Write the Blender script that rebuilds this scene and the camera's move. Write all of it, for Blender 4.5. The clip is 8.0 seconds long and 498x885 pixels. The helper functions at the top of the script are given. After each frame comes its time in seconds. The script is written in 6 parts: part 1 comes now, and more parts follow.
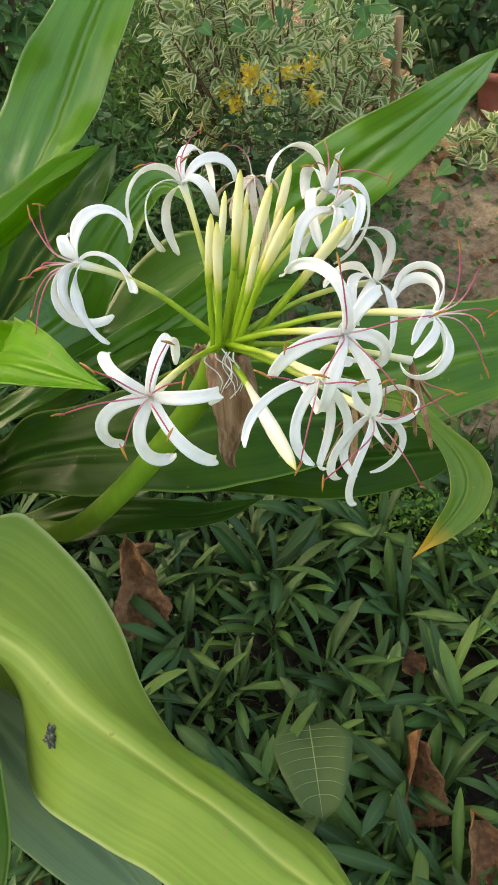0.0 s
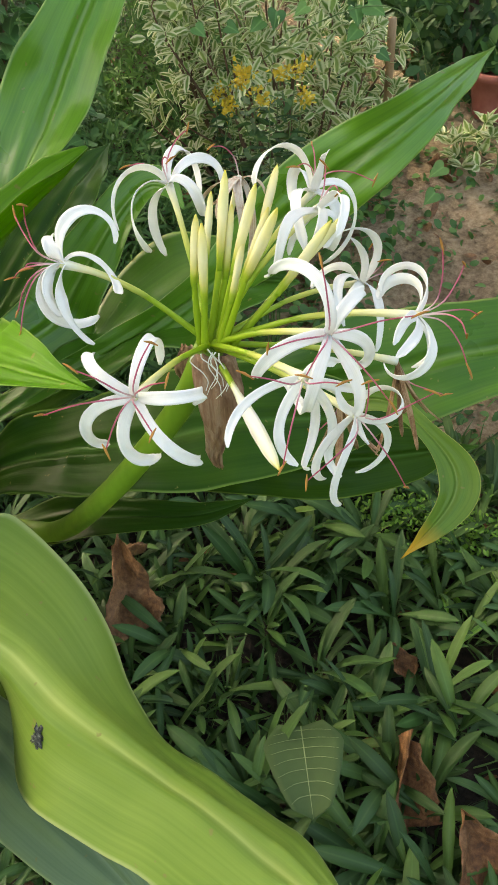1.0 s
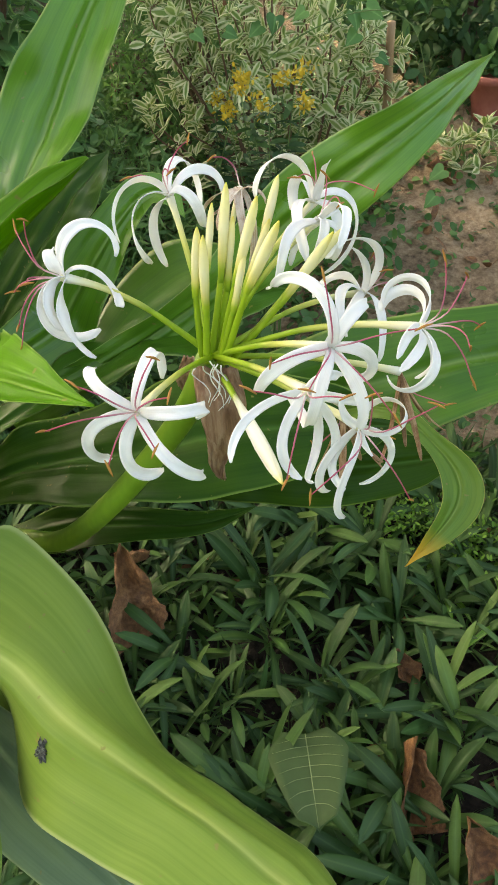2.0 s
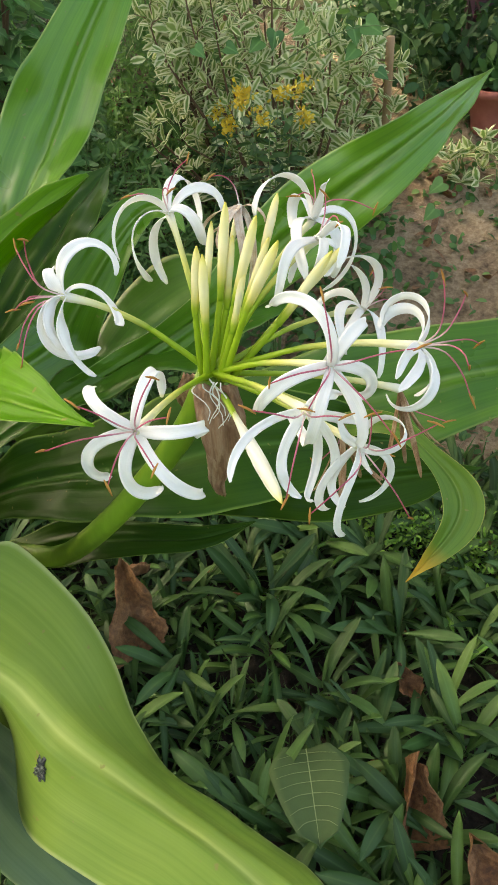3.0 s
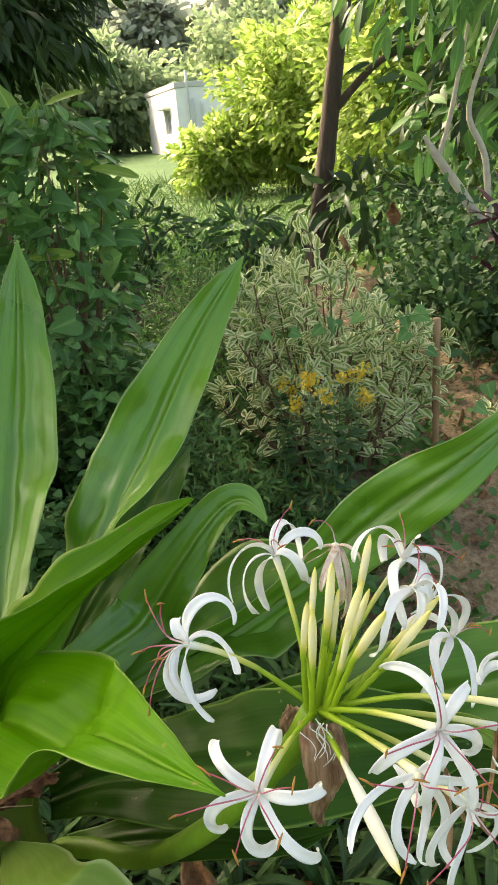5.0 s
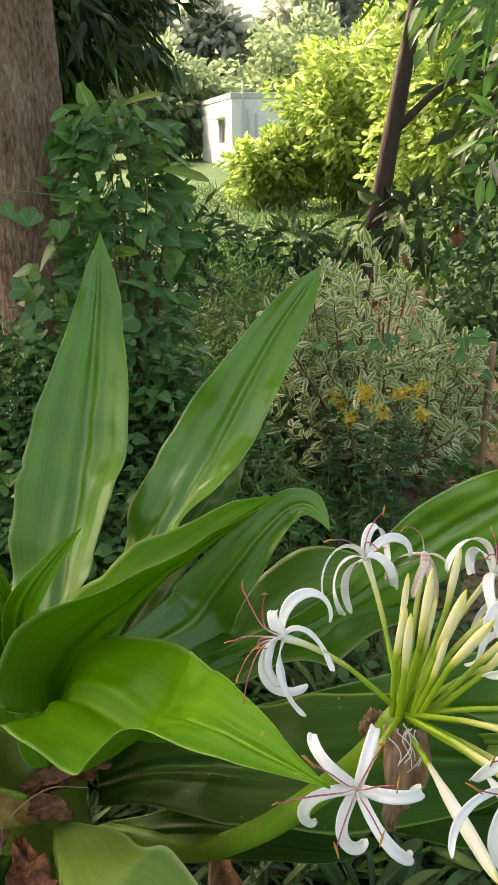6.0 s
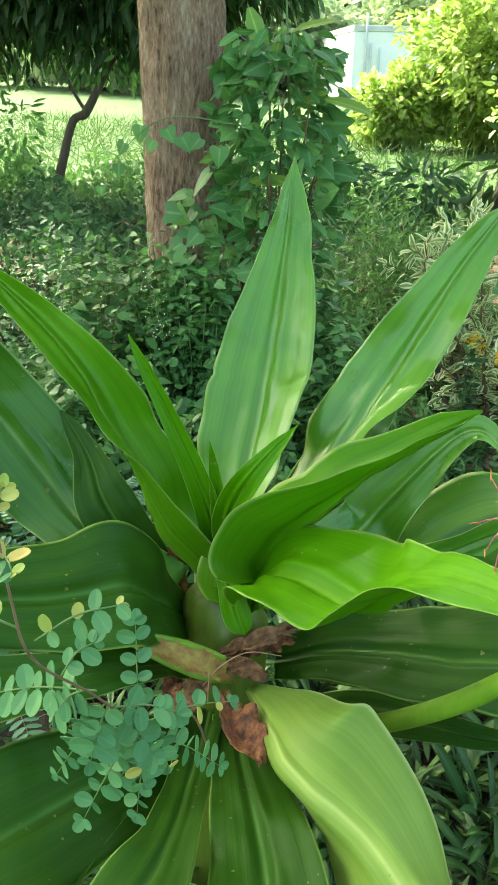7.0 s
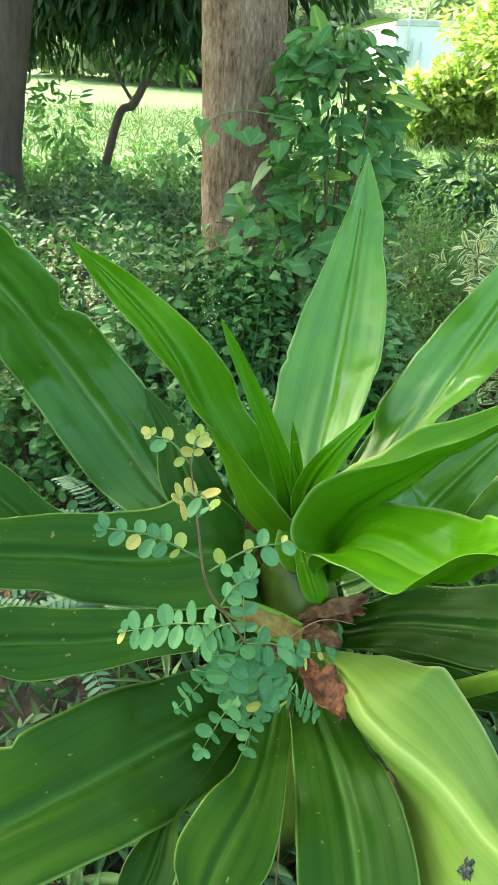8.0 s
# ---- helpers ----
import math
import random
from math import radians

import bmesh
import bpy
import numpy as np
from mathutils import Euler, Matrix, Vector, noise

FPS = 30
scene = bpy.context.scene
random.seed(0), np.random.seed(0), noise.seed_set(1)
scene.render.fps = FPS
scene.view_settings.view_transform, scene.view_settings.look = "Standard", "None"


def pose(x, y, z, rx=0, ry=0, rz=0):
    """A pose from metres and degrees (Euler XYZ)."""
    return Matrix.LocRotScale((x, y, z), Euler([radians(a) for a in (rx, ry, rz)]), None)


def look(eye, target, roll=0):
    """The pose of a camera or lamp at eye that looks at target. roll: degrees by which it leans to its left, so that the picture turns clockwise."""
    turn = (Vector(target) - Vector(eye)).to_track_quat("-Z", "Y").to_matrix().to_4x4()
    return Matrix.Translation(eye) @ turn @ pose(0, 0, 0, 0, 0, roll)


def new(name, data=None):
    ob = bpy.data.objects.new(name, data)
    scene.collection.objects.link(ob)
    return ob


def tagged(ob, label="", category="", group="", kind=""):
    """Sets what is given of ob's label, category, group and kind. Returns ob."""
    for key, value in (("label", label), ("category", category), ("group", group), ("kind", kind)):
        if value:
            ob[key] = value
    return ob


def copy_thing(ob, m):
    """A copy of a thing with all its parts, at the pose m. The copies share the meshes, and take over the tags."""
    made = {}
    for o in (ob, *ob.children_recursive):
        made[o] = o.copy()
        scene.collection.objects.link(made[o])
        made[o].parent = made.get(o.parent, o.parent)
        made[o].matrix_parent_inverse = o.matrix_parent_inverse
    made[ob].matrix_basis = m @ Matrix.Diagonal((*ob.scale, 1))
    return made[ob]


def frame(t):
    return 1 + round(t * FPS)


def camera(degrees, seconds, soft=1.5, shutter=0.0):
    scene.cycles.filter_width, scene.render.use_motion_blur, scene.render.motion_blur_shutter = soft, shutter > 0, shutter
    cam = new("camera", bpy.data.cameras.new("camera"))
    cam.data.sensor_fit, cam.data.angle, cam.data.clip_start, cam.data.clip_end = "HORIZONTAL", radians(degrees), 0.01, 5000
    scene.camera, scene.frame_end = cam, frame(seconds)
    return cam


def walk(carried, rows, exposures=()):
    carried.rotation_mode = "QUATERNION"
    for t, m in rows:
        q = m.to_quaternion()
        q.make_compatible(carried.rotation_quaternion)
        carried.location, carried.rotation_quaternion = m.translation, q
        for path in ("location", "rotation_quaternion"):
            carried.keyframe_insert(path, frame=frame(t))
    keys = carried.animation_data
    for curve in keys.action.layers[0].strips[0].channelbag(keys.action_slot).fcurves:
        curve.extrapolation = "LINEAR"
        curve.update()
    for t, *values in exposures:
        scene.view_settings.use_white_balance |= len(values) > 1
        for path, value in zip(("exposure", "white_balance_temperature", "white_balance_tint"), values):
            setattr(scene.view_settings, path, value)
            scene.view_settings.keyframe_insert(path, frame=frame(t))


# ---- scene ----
cam = camera(37.00, 8.0, soft=1.6)
PATH = [
    (0, (0.0131, 0.0684, 1.3209), (-0.1082, 1.5706, 0.0061), -3.45),
    (0.5, (0.0202, 0.0636, 1.3238), (-0.0961, 1.5667, 0.0097), -3.33),
    (1, (0.0213, 0.0679, 1.3207), (-0.0899, 1.5720, 0.0072), -3.21),
    (1.5, (0.0198, 0.0719, 1.3232), (-0.0922, 1.5783, 0.0125), -3.51),
    (3, (0.0213, 0.0786, 1.3292), (-0.0960, 1.6042, 0.0412), -3.80),
    (3.5, (0.0207, 0.0781, 1.3467), (-0.1170, 1.6423, 0.1080), -4.00),
    (4, (-0.0006, 0.0781, 1.3794), (-0.2223, 1.7270, 0.2695), -5.20),
    (4.5, (-0.0163, 0.0792, 1.4184), (-0.2640, 1.8266, 0.4775), -5.52),
    (4.7, (-0.0170, 0.0776, 1.4341), (-0.2604, 1.8659, 0.5723), -5.55),
    (5.8, (-0.0530, 0.0632, 1.4701), (-0.2693, 1.9066, 0.7250), -2.03),
    (6, (-0.0865, 0.0550, 1.4470), (-0.3843, 1.8820, 0.6900), -1.05),
    (6.5, (-0.1656, 0.0002, 1.4287), (-0.6415, 1.7517, 0.5886), 0.04),
    (7, (-0.2272, -0.0712, 1.4316), (-0.7293, 1.6484, 0.5422), 1.04),
    (7.5, (-0.2524, -0.1054, 1.4328), (-0.7704, 1.5950, 0.5162), 1.38),
    (8, (-0.2864, -0.1644, 1.4406), (-0.8497, 1.5275, 0.5349), 1.89),
]
walk(cam, [(t, look(eye, target, roll)) for t, eye, target, roll in PATH],
     exposures=[(0, 2.22, 8200, 5), (4.7, 2.12, 8150, 5), (5.8, 1.86, 8150, 7), (6.2, 2.00, 8150, 9), (6.7, 2.63, 7800, -2), (7.1, 2.79, 7150, -13), (7.5, 2.87, 7700, -12), (8, 2.91, 7050, -13)])

# ---- light: hazy afternoon sun behind the trees, open sky ----
SUN_FROM = Vector((-0.60, 0.42, 0.68)).normalized()
world = bpy.data.worlds.new("sky")
scene.world = world
world.use_nodes = True
wn = world.node_tree.nodes
sky = wn.new("ShaderNodeTexSky")
sky.sky_type, sky.sun_disc = "NISHITA", False
sky.sun_elevation = math.asin(SUN_FROM.z)
sky.sun_rotation = math.atan2(SUN_FROM.x, SUN_FROM.y)
sky.air_density, sky.dust_density, sky.ozone_density = 0.9, 6.0, 0.5
world.node_tree.links.new(sky.outputs[0], wn["Background"].inputs[0])
wn["Background"].inputs[1].default_value = 0.15
sun = new("sun", bpy.data.lights.new("sun", "SUN"))
sun.data.energy, sun.data.angle, sun.data.color = 2.1, radians(3.0), (1.0, 0.95, 0.84)
sun.matrix_world = look(SUN_FROM * 30, (0, 0, 0))

# ---- materials ----


def nodes_of(name):
    m = bpy.data.materials.new(name)
    m.use_nodes = True
    t = m.node_tree
    return m, t, t.nodes, t.links, t.nodes["Principled BSDF"]


def noise_fac(t, scale, detail=4.0, vector=None, rough=0.55):
    n = t.nodes.new("ShaderNodeTexNoise")
    n.inputs["Scale"].default_value, n.inputs["Detail"].default_value = scale, detail
    n.inputs["Roughness"].default_value = rough
    if vector is not None:
        t.links.new(vector, n.inputs["Vector"])
    return n.outputs["Fac"]


def ramp(t, fac, stops):
    r = t.nodes.new("ShaderNodeValToRGB")
    while len(r.color_ramp.elements) < len(stops):
        r.color_ramp.elements.new(0.5)
    for e, (p, c) in zip(r.color_ramp.elements, stops):
        e.position, e.color = p, (*c, 1) if len(c) == 3 else c
    t.links.new(fac, r.inputs[0])
    return r.outputs[0]


def blend(t, fac, a, b, kind="MIX"):
    x = t.nodes.new("ShaderNodeMix")
    x.data_type, x.blend_type = "RGBA", kind
    for s, v in ((0, fac), (6, a), (7, b)):
        if isinstance(v, (int, float)):
            x.inputs[s].default_value = v
        elif isinstance(v, tuple):
            x.inputs[s].default_value = (*v, 1)
        else:
            t.links.new(v, x.inputs[s])
    return x.outputs[2]


def math_node(t, op, a, b=0.0, c=0.0):
    x = t.nodes.new("ShaderNodeMath")
    x.operation = op
    for i, v in enumerate((a, b, c)):
        if isinstance(v, (int, float)):
            x.inputs[i].default_value = v
        else:
            t.links.new(v, x.inputs[i])
    return x.outputs[0]


def add_bump(t, p, height, strength, distance):
    b = t.nodes.new("ShaderNodeBump")
    b.inputs["Strength"].default_value, b.inputs["Distance"].default_value = strength, distance
    t.links.new(height, b.inputs["Height"])
    t.links.new(b.outputs[0], p.inputs["Normal"])
    return b.outputs[0]


def see_through(t, p, color, share):
    """Light that passes through a thin leaf or petal."""
    tr = t.nodes.new("ShaderNodeBsdfTranslucent")
    mx = t.nodes.new("ShaderNodeMixShader")
    mx.inputs[0].default_value = share
    if isinstance(color, tuple):
        tr.inputs[0].default_value = (*color, 1)
    else:
        t.links.new(color, tr.inputs[0])
    t.links.new(p.outputs[0], mx.inputs[1])
    t.links.new(tr.outputs[0], mx.inputs[2])
    t.links.new(mx.outputs[0], t.nodes["Material Output"].inputs[0])


def uv_split(t):
    u = t.nodes.new("ShaderNodeUVMap")
    u.uv_map = "UVMap"
    s = t.nodes.new("ShaderNodeSeparateXYZ")
    t.links.new(u.outputs[0], s.inputs[0])
    return s.outputs[0], s.outputs[1]


def combine(t, x, y, z=0.0):
    c = t.nodes.new("ShaderNodeCombineXYZ")
    for i, v in enumerate((x, y, z)):
        if isinstance(v, (int, float)):
            c.inputs[i].default_value = v
        else:
            t.links.new(v, c.inputs[i])
    return c.outputs[0]


def strap_leaf(name, dark, light, rib, rough=0.40, glow=0.2, edge=(0.34, 0.46, 0.12), tip=None, gloss=0.36):
    """Waxy strap leaf: fine parallel veins, pale midrib and thin pale margin, faint blotches."""
    m, t, n, l, p = nodes_of(name)
    u, v = uv_split(t)
    geo = n.new("ShaderNodeNewGeometry")
    big = noise_fac(t, 7.0, 3.0, geo.outputs["Position"])
    lines = noise_fac(t, 1.0, 3.0, combine(t, math_node(t, "MULTIPLY", u, 46.0), math_node(t, "MULTIPLY", v, 1.6)))
    broad = noise_fac(t, 1.0, 2.0, combine(t, math_node(t, "MULTIPLY", u, 9.0), math_node(t, "MULTIPLY", v, 1.1), 3.0))
    mixed = math_node(t, "ADD", math_node(t, "MULTIPLY", lines, 0.42), math_node(t, "ADD", math_node(t, "MULTIPLY", big, 0.33), math_node(t, "MULTIPLY", broad, 0.35)))
    col = ramp(t, mixed, [(0.36, dark), (0.76, light)])
    off = math_node(t, "ABSOLUTE", math_node(t, "SUBTRACT", u, 0.5))
    ribf = ramp(t, off, [(0.0, (0.75,) * 3), (0.022, (0.3,) * 3), (0.06, (0, 0, 0))])
    col = blend(t, ribf, col, rib)
    marg = ramp(t, off, [(0.478, (0, 0, 0)), (0.494, (0.75,) * 3)])
    col = blend(t, marg, col, edge)
    if tip:
        col = blend(t, ramp(t, math_node(t, "ADD", v, math_node(t, "MULTIPLY", big, 0.1)), [(0.90, (0, 0, 0)), (1.0, (1, 1, 1))]), col, tip)
    spots = ramp(t, noise_fac(t, 75.0, 2.0, geo.outputs["Position"]), [(0.71, (0, 0, 0)), (0.75, (0.7,) * 3)])
    col = blend(t, spots, col, (0.26, 0.22, 0.07))
    l.new(col, p.inputs["Base Color"])
    l.new(ramp(t, big, [(0.3, (rough - 0.07,) * 3), (0.7, (rough + 0.1,) * 3)]), p.inputs["Roughness"])
    p.inputs["Specular IOR Level"].default_value = gloss
    add_bump(t, p, math_node(t, "ADD", lines, math_node(t, "MULTIPLY", broad, 2.0)), 0.09, 0.003)
    see_through(t, p, col, glow)
    return m


def small_leaf(name, stops, rough=0.5, glow=0.3, vein=0.0, edge=None):
    """Small foliage; the colour differs from leaf to leaf."""
    m, t, n, l, p = nodes_of(name)
    geo = n.new("ShaderNodeNewGeometry")
    obi = n.new("ShaderNodeObjectInfo")
    r = math_node(t, "FRACT", math_node(t, "ADD", geo.outputs["Random Per Island"], obi.outputs["Random"]))
    col = ramp(t, r, stops)
    grain = noise_fac(t, 60.0, 3.0, geo.outputs["Position"])
    col = blend(t, math_node(t, "MULTIPLY", grain, 0.5), col, tuple(c * 0.45 for c in stops[len(stops) // 2][1]))
    u, v = uv_split(t)
    off = math_node(t, "ABSOLUTE", math_node(t, "SUBTRACT", u, 0.5))
    if vein:
        col = blend(t, ramp(t, off, [(0.0, (vein,) * 3), (0.09, (0, 0, 0))]), col, tuple(min(1, c * 2.0 + 0.05) for c in stops[-1][1]))
    if edge:
        wob = math_node(t, "ADD", off, math_node(t, "MULTIPLY", math_node(t, "SUBTRACT", noise_fac(t, 25.0, 2.0, geo.outputs["Position"]), 0.5), 0.6))
        col = blend(t, ramp(t, wob, [(0.14, (0, 0, 0)), (0.34, (0.9,) * 3)]), col, edge)
    l.new(col, p.inputs["Base Color"])
    p.inputs["Roughness"].default_value = rough
    see_through(t, p, col, glow)
    return m


def mottled(name, stops, scale, rough=0.8, bump=0.4, distance=0.004, stretch=(1, 1, 1), glow=0.0):
    """A rough natural surface with two scales of variation."""
    m, t, n, l, p = nodes_of(name)
    geo = n.new("ShaderNodeNewGeometry")
    mp = n.new("ShaderNodeMapping")
    mp.inputs["Scale"].default_value = stretch
    l.new(geo.outputs["Position"], mp.inputs[0])
    a = noise_fac(t, scale, 6.0, mp.outputs[0], 0.65)
    b = noise_fac(t, scale * 0.13, 3.0, mp.outputs[0])
    f = math_node(t, "ADD", math_node(t, "MULTIPLY", a, 0.65), math_node(t, "MULTIPLY", b, 0.35))
    col = ramp(t, f, stops)
    l.new(col, p.inputs["Base Color"])
    p.inputs["Roughness"].default_value = rough
    add_bump(t, p, a, bump, distance)
    if glow:
        see_through(t, p, col, glow)
    return m


def petal_material(name, stops, veins=0.35):
    """Soft petal with fine grooves along its length."""
    m, t, n, l, p = nodes_of(name)
    u, v = uv_split(t)
    geo = n.new("ShaderNodeNewGeometry")
    lines = noise_fac(t, 1.0, 3.0, combine(t, math_node(t, "MULTIPLY", u, 22.0), math_node(t, "MULTIPLY", v, 1.5), math_node(t, "MULTIPLY", noise_fac(t, 9.0, 1.0, geo.outputs["Position"]), 6.0)))
    spots = noise_fac(t, 90.0, 3.0, geo.outputs["Position"])
    f = math_node(t, "ADD", math_node(t, "MULTIPLY", lines, 0.6), math_node(t, "MULTIPLY", spots, 0.4))
    col = ramp(t, f, stops)
    l.new(col, p.inputs["Base Color"])
    p.inputs["Roughness"].default_value = 0.55
    p.inputs["Specular IOR Level"].default_value = 0.25
    add_bump(t, p, lines, veins, 0.0012)
    see_through(t, p, col, 0.28)
    return m


def along(name, stops, ragged=0.12):
    """A stalk or bud whose colour changes from its foot (0) to its point (1)."""
    m, t, n, l, p = nodes_of(name)
    u, v = uv_split(t)
    geo = n.new("ShaderNodeNewGeometry")
    nz = noise_fac(t, 1.0, 3.0, combine(t, math_node(t, "MULTIPLY", u, 14.0), math_node(t, "MULTIPLY", v, 2.0), math_node(t, "MULTIPLY", noise_fac(t, 20.0, 1.0, geo.outputs["Position"]), 4.0)))
    f = math_node(t, "ADD", v, math_node(t, "MULTIPLY", math_node(t, "SUBTRACT", nz, 0.5), ragged * 2))
    col = ramp(t, f, stops)
    l.new(col, p.inputs["Base Color"])
    p.inputs["Roughness"].default_value = 0.5
    add_bump(t, p, nz, 0.2, 0.001)
    see_through(t, p, col, 0.2)
    return m


M_LEAF = strap_leaf("crinum leaf", (0.064, 0.200, 0.010), (0.160, 0.355, 0.024), (0.28, 0.44, 0.10), 0.34, 0.18, (0.34, 0.46, 0.12), None, 0.68)
M_YOUNG = strap_leaf("young crinum leaf", (0.052, 0.175, 0.002), (0.105, 0.285, 0.006), (0.17, 0.36, 0.025), 0.40, 0.22, (0.30, 0.44, 0.10), None, 0.12)
M_FOLD = strap_leaf("folded young crinum leaf", (0.078, 0.230, 0.006), (0.165, 0.380, 0.014), (0.24, 0.44, 0.045), 0.38, 0.42, (0.34, 0.46, 0.12), None, 0.30)
# Age and the shade on lower leaves are both put into this green.
M_OLD_SHADE = strap_leaf("old, shade-darkened crinum leaf", (0.018, 0.056, 0.004), (0.037, 0.100, 0.008), (0.08, 0.18, 0.03), 0.40, 0.10, (0.20, 0.31, 0.06), None, 0.12)
M_GREYLEAF = strap_leaf("grey-green crinum leaf", (0.13, 0.20, 0.09), (0.21, 0.30, 0.14), (0.28, 0.37, 0.19), 0.45, 0.12, (0.34, 0.42, 0.20), None, 0.25)
# Darker copy of the leaf green, with the shadow put into its colour.
M_MID = strap_leaf("crinum leaf with painted shade", (0.030, 0.108, 0.007), (0.078, 0.205, 0.015), (0.18, 0.31, 0.07), 0.32, 0.14, (0.28, 0.39, 0.10), None, 0.36)
M_PALE = strap_leaf("pale crinum leaf", (0.138, 0.235, 0.030), (0.258, 0.365, 0.066), (0.46, 0.54, 0.16), 0.42, 0.16, (0.48, 0.54, 0.22), None, 0.22)
M_TIPPED = strap_leaf("yellow tipped crinum leaf", (0.085, 0.18, 0.018), (0.16, 0.28, 0.035), (0.30, 0.42, 0.10), 0.36, 0.22, (0.5, 0.5, 0.12), (0.62, 0.36, 0.03))
M_SHEATH = mottled("olive green sheath", [(0.34, (0.070, 0.062, 0.012)), (0.46, (0.085, 0.125, 0.011)), (0.68, (0.135, 0.185, 0.020))], 22, 0.45, 0.25, 0.002, (3, 3, 0.3))
M_BROKEN = mottled("yellow-brown broken leaf base", [(0.38, (0.12, 0.055, 0.012)), (0.50, (0.24, 0.125, 0.025)), (0.62, (0.32, 0.24, 0.045))], 60, 0.6, 0.5, 0.003)
M_STALK = mottled("green stalk", [(0.3, (0.20, 0.34, 0.012)), (0.7, (0.36, 0.50, 0.03))], 30, 0.42, 0.15, 0.001)
# Darkened copy of the stalk green; the scape's shade is painted in.
M_SCAPE = mottled("thick green flower stalk", [(0.36, (0.10, 0.21, 0.010)), (0.64, (0.19, 0.33, 0.022))], 26, 0.5, 0.2, 0.001, (1, 1, 0.3))
M_TUBE = along("pale floral tube", [(0.05, (0.26, 0.42, 0.025)), (0.35, (0.60, 0.62, 0.14)), (0.75, (0.82, 0.80, 0.48)), (1.0, (0.86, 0.86, 0.78))])
M_BUD = along("cream bud", [(0.0, (0.22, 0.40, 0.015)), (0.18, (0.40, 0.52, 0.04)), (0.30, (0.74, 0.70, 0.22)), (0.55, (0.90, 0.86, 0.54)), (0.80, (0.88, 0.82, 0.36)), (1.0, (0.76, 0.68, 0.08))], 0.07)
M_WHITEBUD = along("white bud", [(0.0, (0.60, 0.64, 0.18)), (0.12, (0.88, 0.87, 0.70)), (0.5, (0.92, 0.92, 0.88)), (0.85, (0.90, 0.87, 0.62)), (1.0, (0.78, 0.70, 0.14))], 0.05)


M_PETAL = petal_material("white petal", [(0.34, (0.88, 0.88, 0.85)), (0.5, (0.94, 0.94, 0.93)), (0.66, (0.96, 0.96, 0.96))], 0.25)
M_WILT = petal_material("wilting petal", [(0.34, (0.36, 0.20, 0.10)), (0.42, (0.66, 0.46, 0.30)), (0.52, (0.88, 0.80, 0.70))], 0.7)
M_SPENT = petal_material("spent brown petal", [(0.34, (0.16, 0.07, 0.03)), (0.46, (0.36, 0.20, 0.10)), (0.60, (0.62, 0.44, 0.28))], 0.8)
M_THROAT = mottled("creamy flower throat", [(0.35, (0.66, 0.62, 0.34)), (0.65, (0.84, 0.82, 0.66))], 120, 0.6, 0.2, 0.0005)
M_STAMEN = along("wine red filament", [(0.0, (0.88, 0.86, 0.80)), (0.22, (0.74, 0.50, 0.52)), (0.45, (0.54, 0.13, 0.21)), (1.0, (0.46, 0.07, 0.12))], 0.04)
M_ANTHER = mottled("brown anther", [(0.35, (0.28, 0.11, 0.02)), (0.65, (0.52, 0.25, 0.05))], 90, 0.7, 0.2, 0.001)
M_BRACT = mottled("papery brown bract", [(0.36, (0.17, 0.080, 0.042)), (0.5, (0.36, 0.205, 0.125)), (0.64, (0.56, 0.40, 0.28))], 60, 0.6, 0.8, 0.004, (2.6, 2.6, 0.16), 0.15)
M_DRY = mottled("dry brown leaf", [(0.38, (0.10, 0.043, 0.017)), (0.5, (0.20, 0.088, 0.031)), (0.63, (0.33, 0.165, 0.066))], 90, 0.65, 0.9, 0.006)
M_ROT = mottled("dark red-brown rotten leaf", [(0.38, (0.03, 0.009, 0.003)), (0.5, (0.15, 0.045, 0.012)), (0.64, (0.34, 0.14, 0.045))], 90, 0.65, 0.9, 0.006, (1, 1, 0.6))
M_BARK = mottled("ridged brown bark", [(0.37, (0.13, 0.065, 0.040)), (0.45, (0.30, 0.170, 0.108)), (0.55, (0.42, 0.265, 0.180)), (0.66, (0.58, 0.45, 0.35))], 75, 0.9, 1.0, 0.03, (1.25, 1.25, 0.36))
M_DARKBARK = mottled("dark bark", [(0.3, (0.05, 0.035, 0.028)), (0.7, (0.14, 0.095, 0.075))], 24, 0.9, 0.8, 0.015, (1.5, 1.5, 0.3))
M_CANE = mottled("tan broken wood", [(0.35, (0.22, 0.12, 0.06)), (0.65, (0.46, 0.30, 0.17))], 30, 0.85, 0.5, 0.006, (1, 1, 0.2))
M_PALEBARK = mottled("pale grey bark", [(0.3, (0.36, 0.31, 0.24)), (0.7, (0.62, 0.55, 0.44))], 24, 0.85, 0.5, 0.01)
M_TWIG = mottled("brown twig", [(0.3, (0.10, 0.055, 0.03)), (0.7, (0.20, 0.12, 0.07))], 50, 0.8, 0.4, 0.002)
M_STEM = mottled("green stem", [(0.3, (0.06, 0.13, 0.03)), (0.7, (0.14, 0.22, 0.06))], 50, 0.6, 0.2, 0.001)
M_POT = mottled("red terracotta", [(0.3, (0.26, 0.065, 0.05)), (0.7, (0.42, 0.15, 0.115))], 20, 0.8, 0.4, 0.003)
M_WALL = mottled("whitewashed wall", [(0.3, (0.76, 0.71, 0.70)), (0.6, (0.89, 0.85, 0.84))], 1.6, 0.9, 0.3, 0.01)
M_CONC = mottled("weathered concrete", [(0.3, (0.40, 0.38, 0.37)), (0.7, (0.64, 0.61, 0.59))], 2.2, 0.9, 0.3, 0.01)
M_DARK = mottled("dark window opening", [(0.3, (0.02, 0.022, 0.025)), (0.7, (0.05, 0.05, 0.055))], 4, 0.3, 0.1, 0.002)
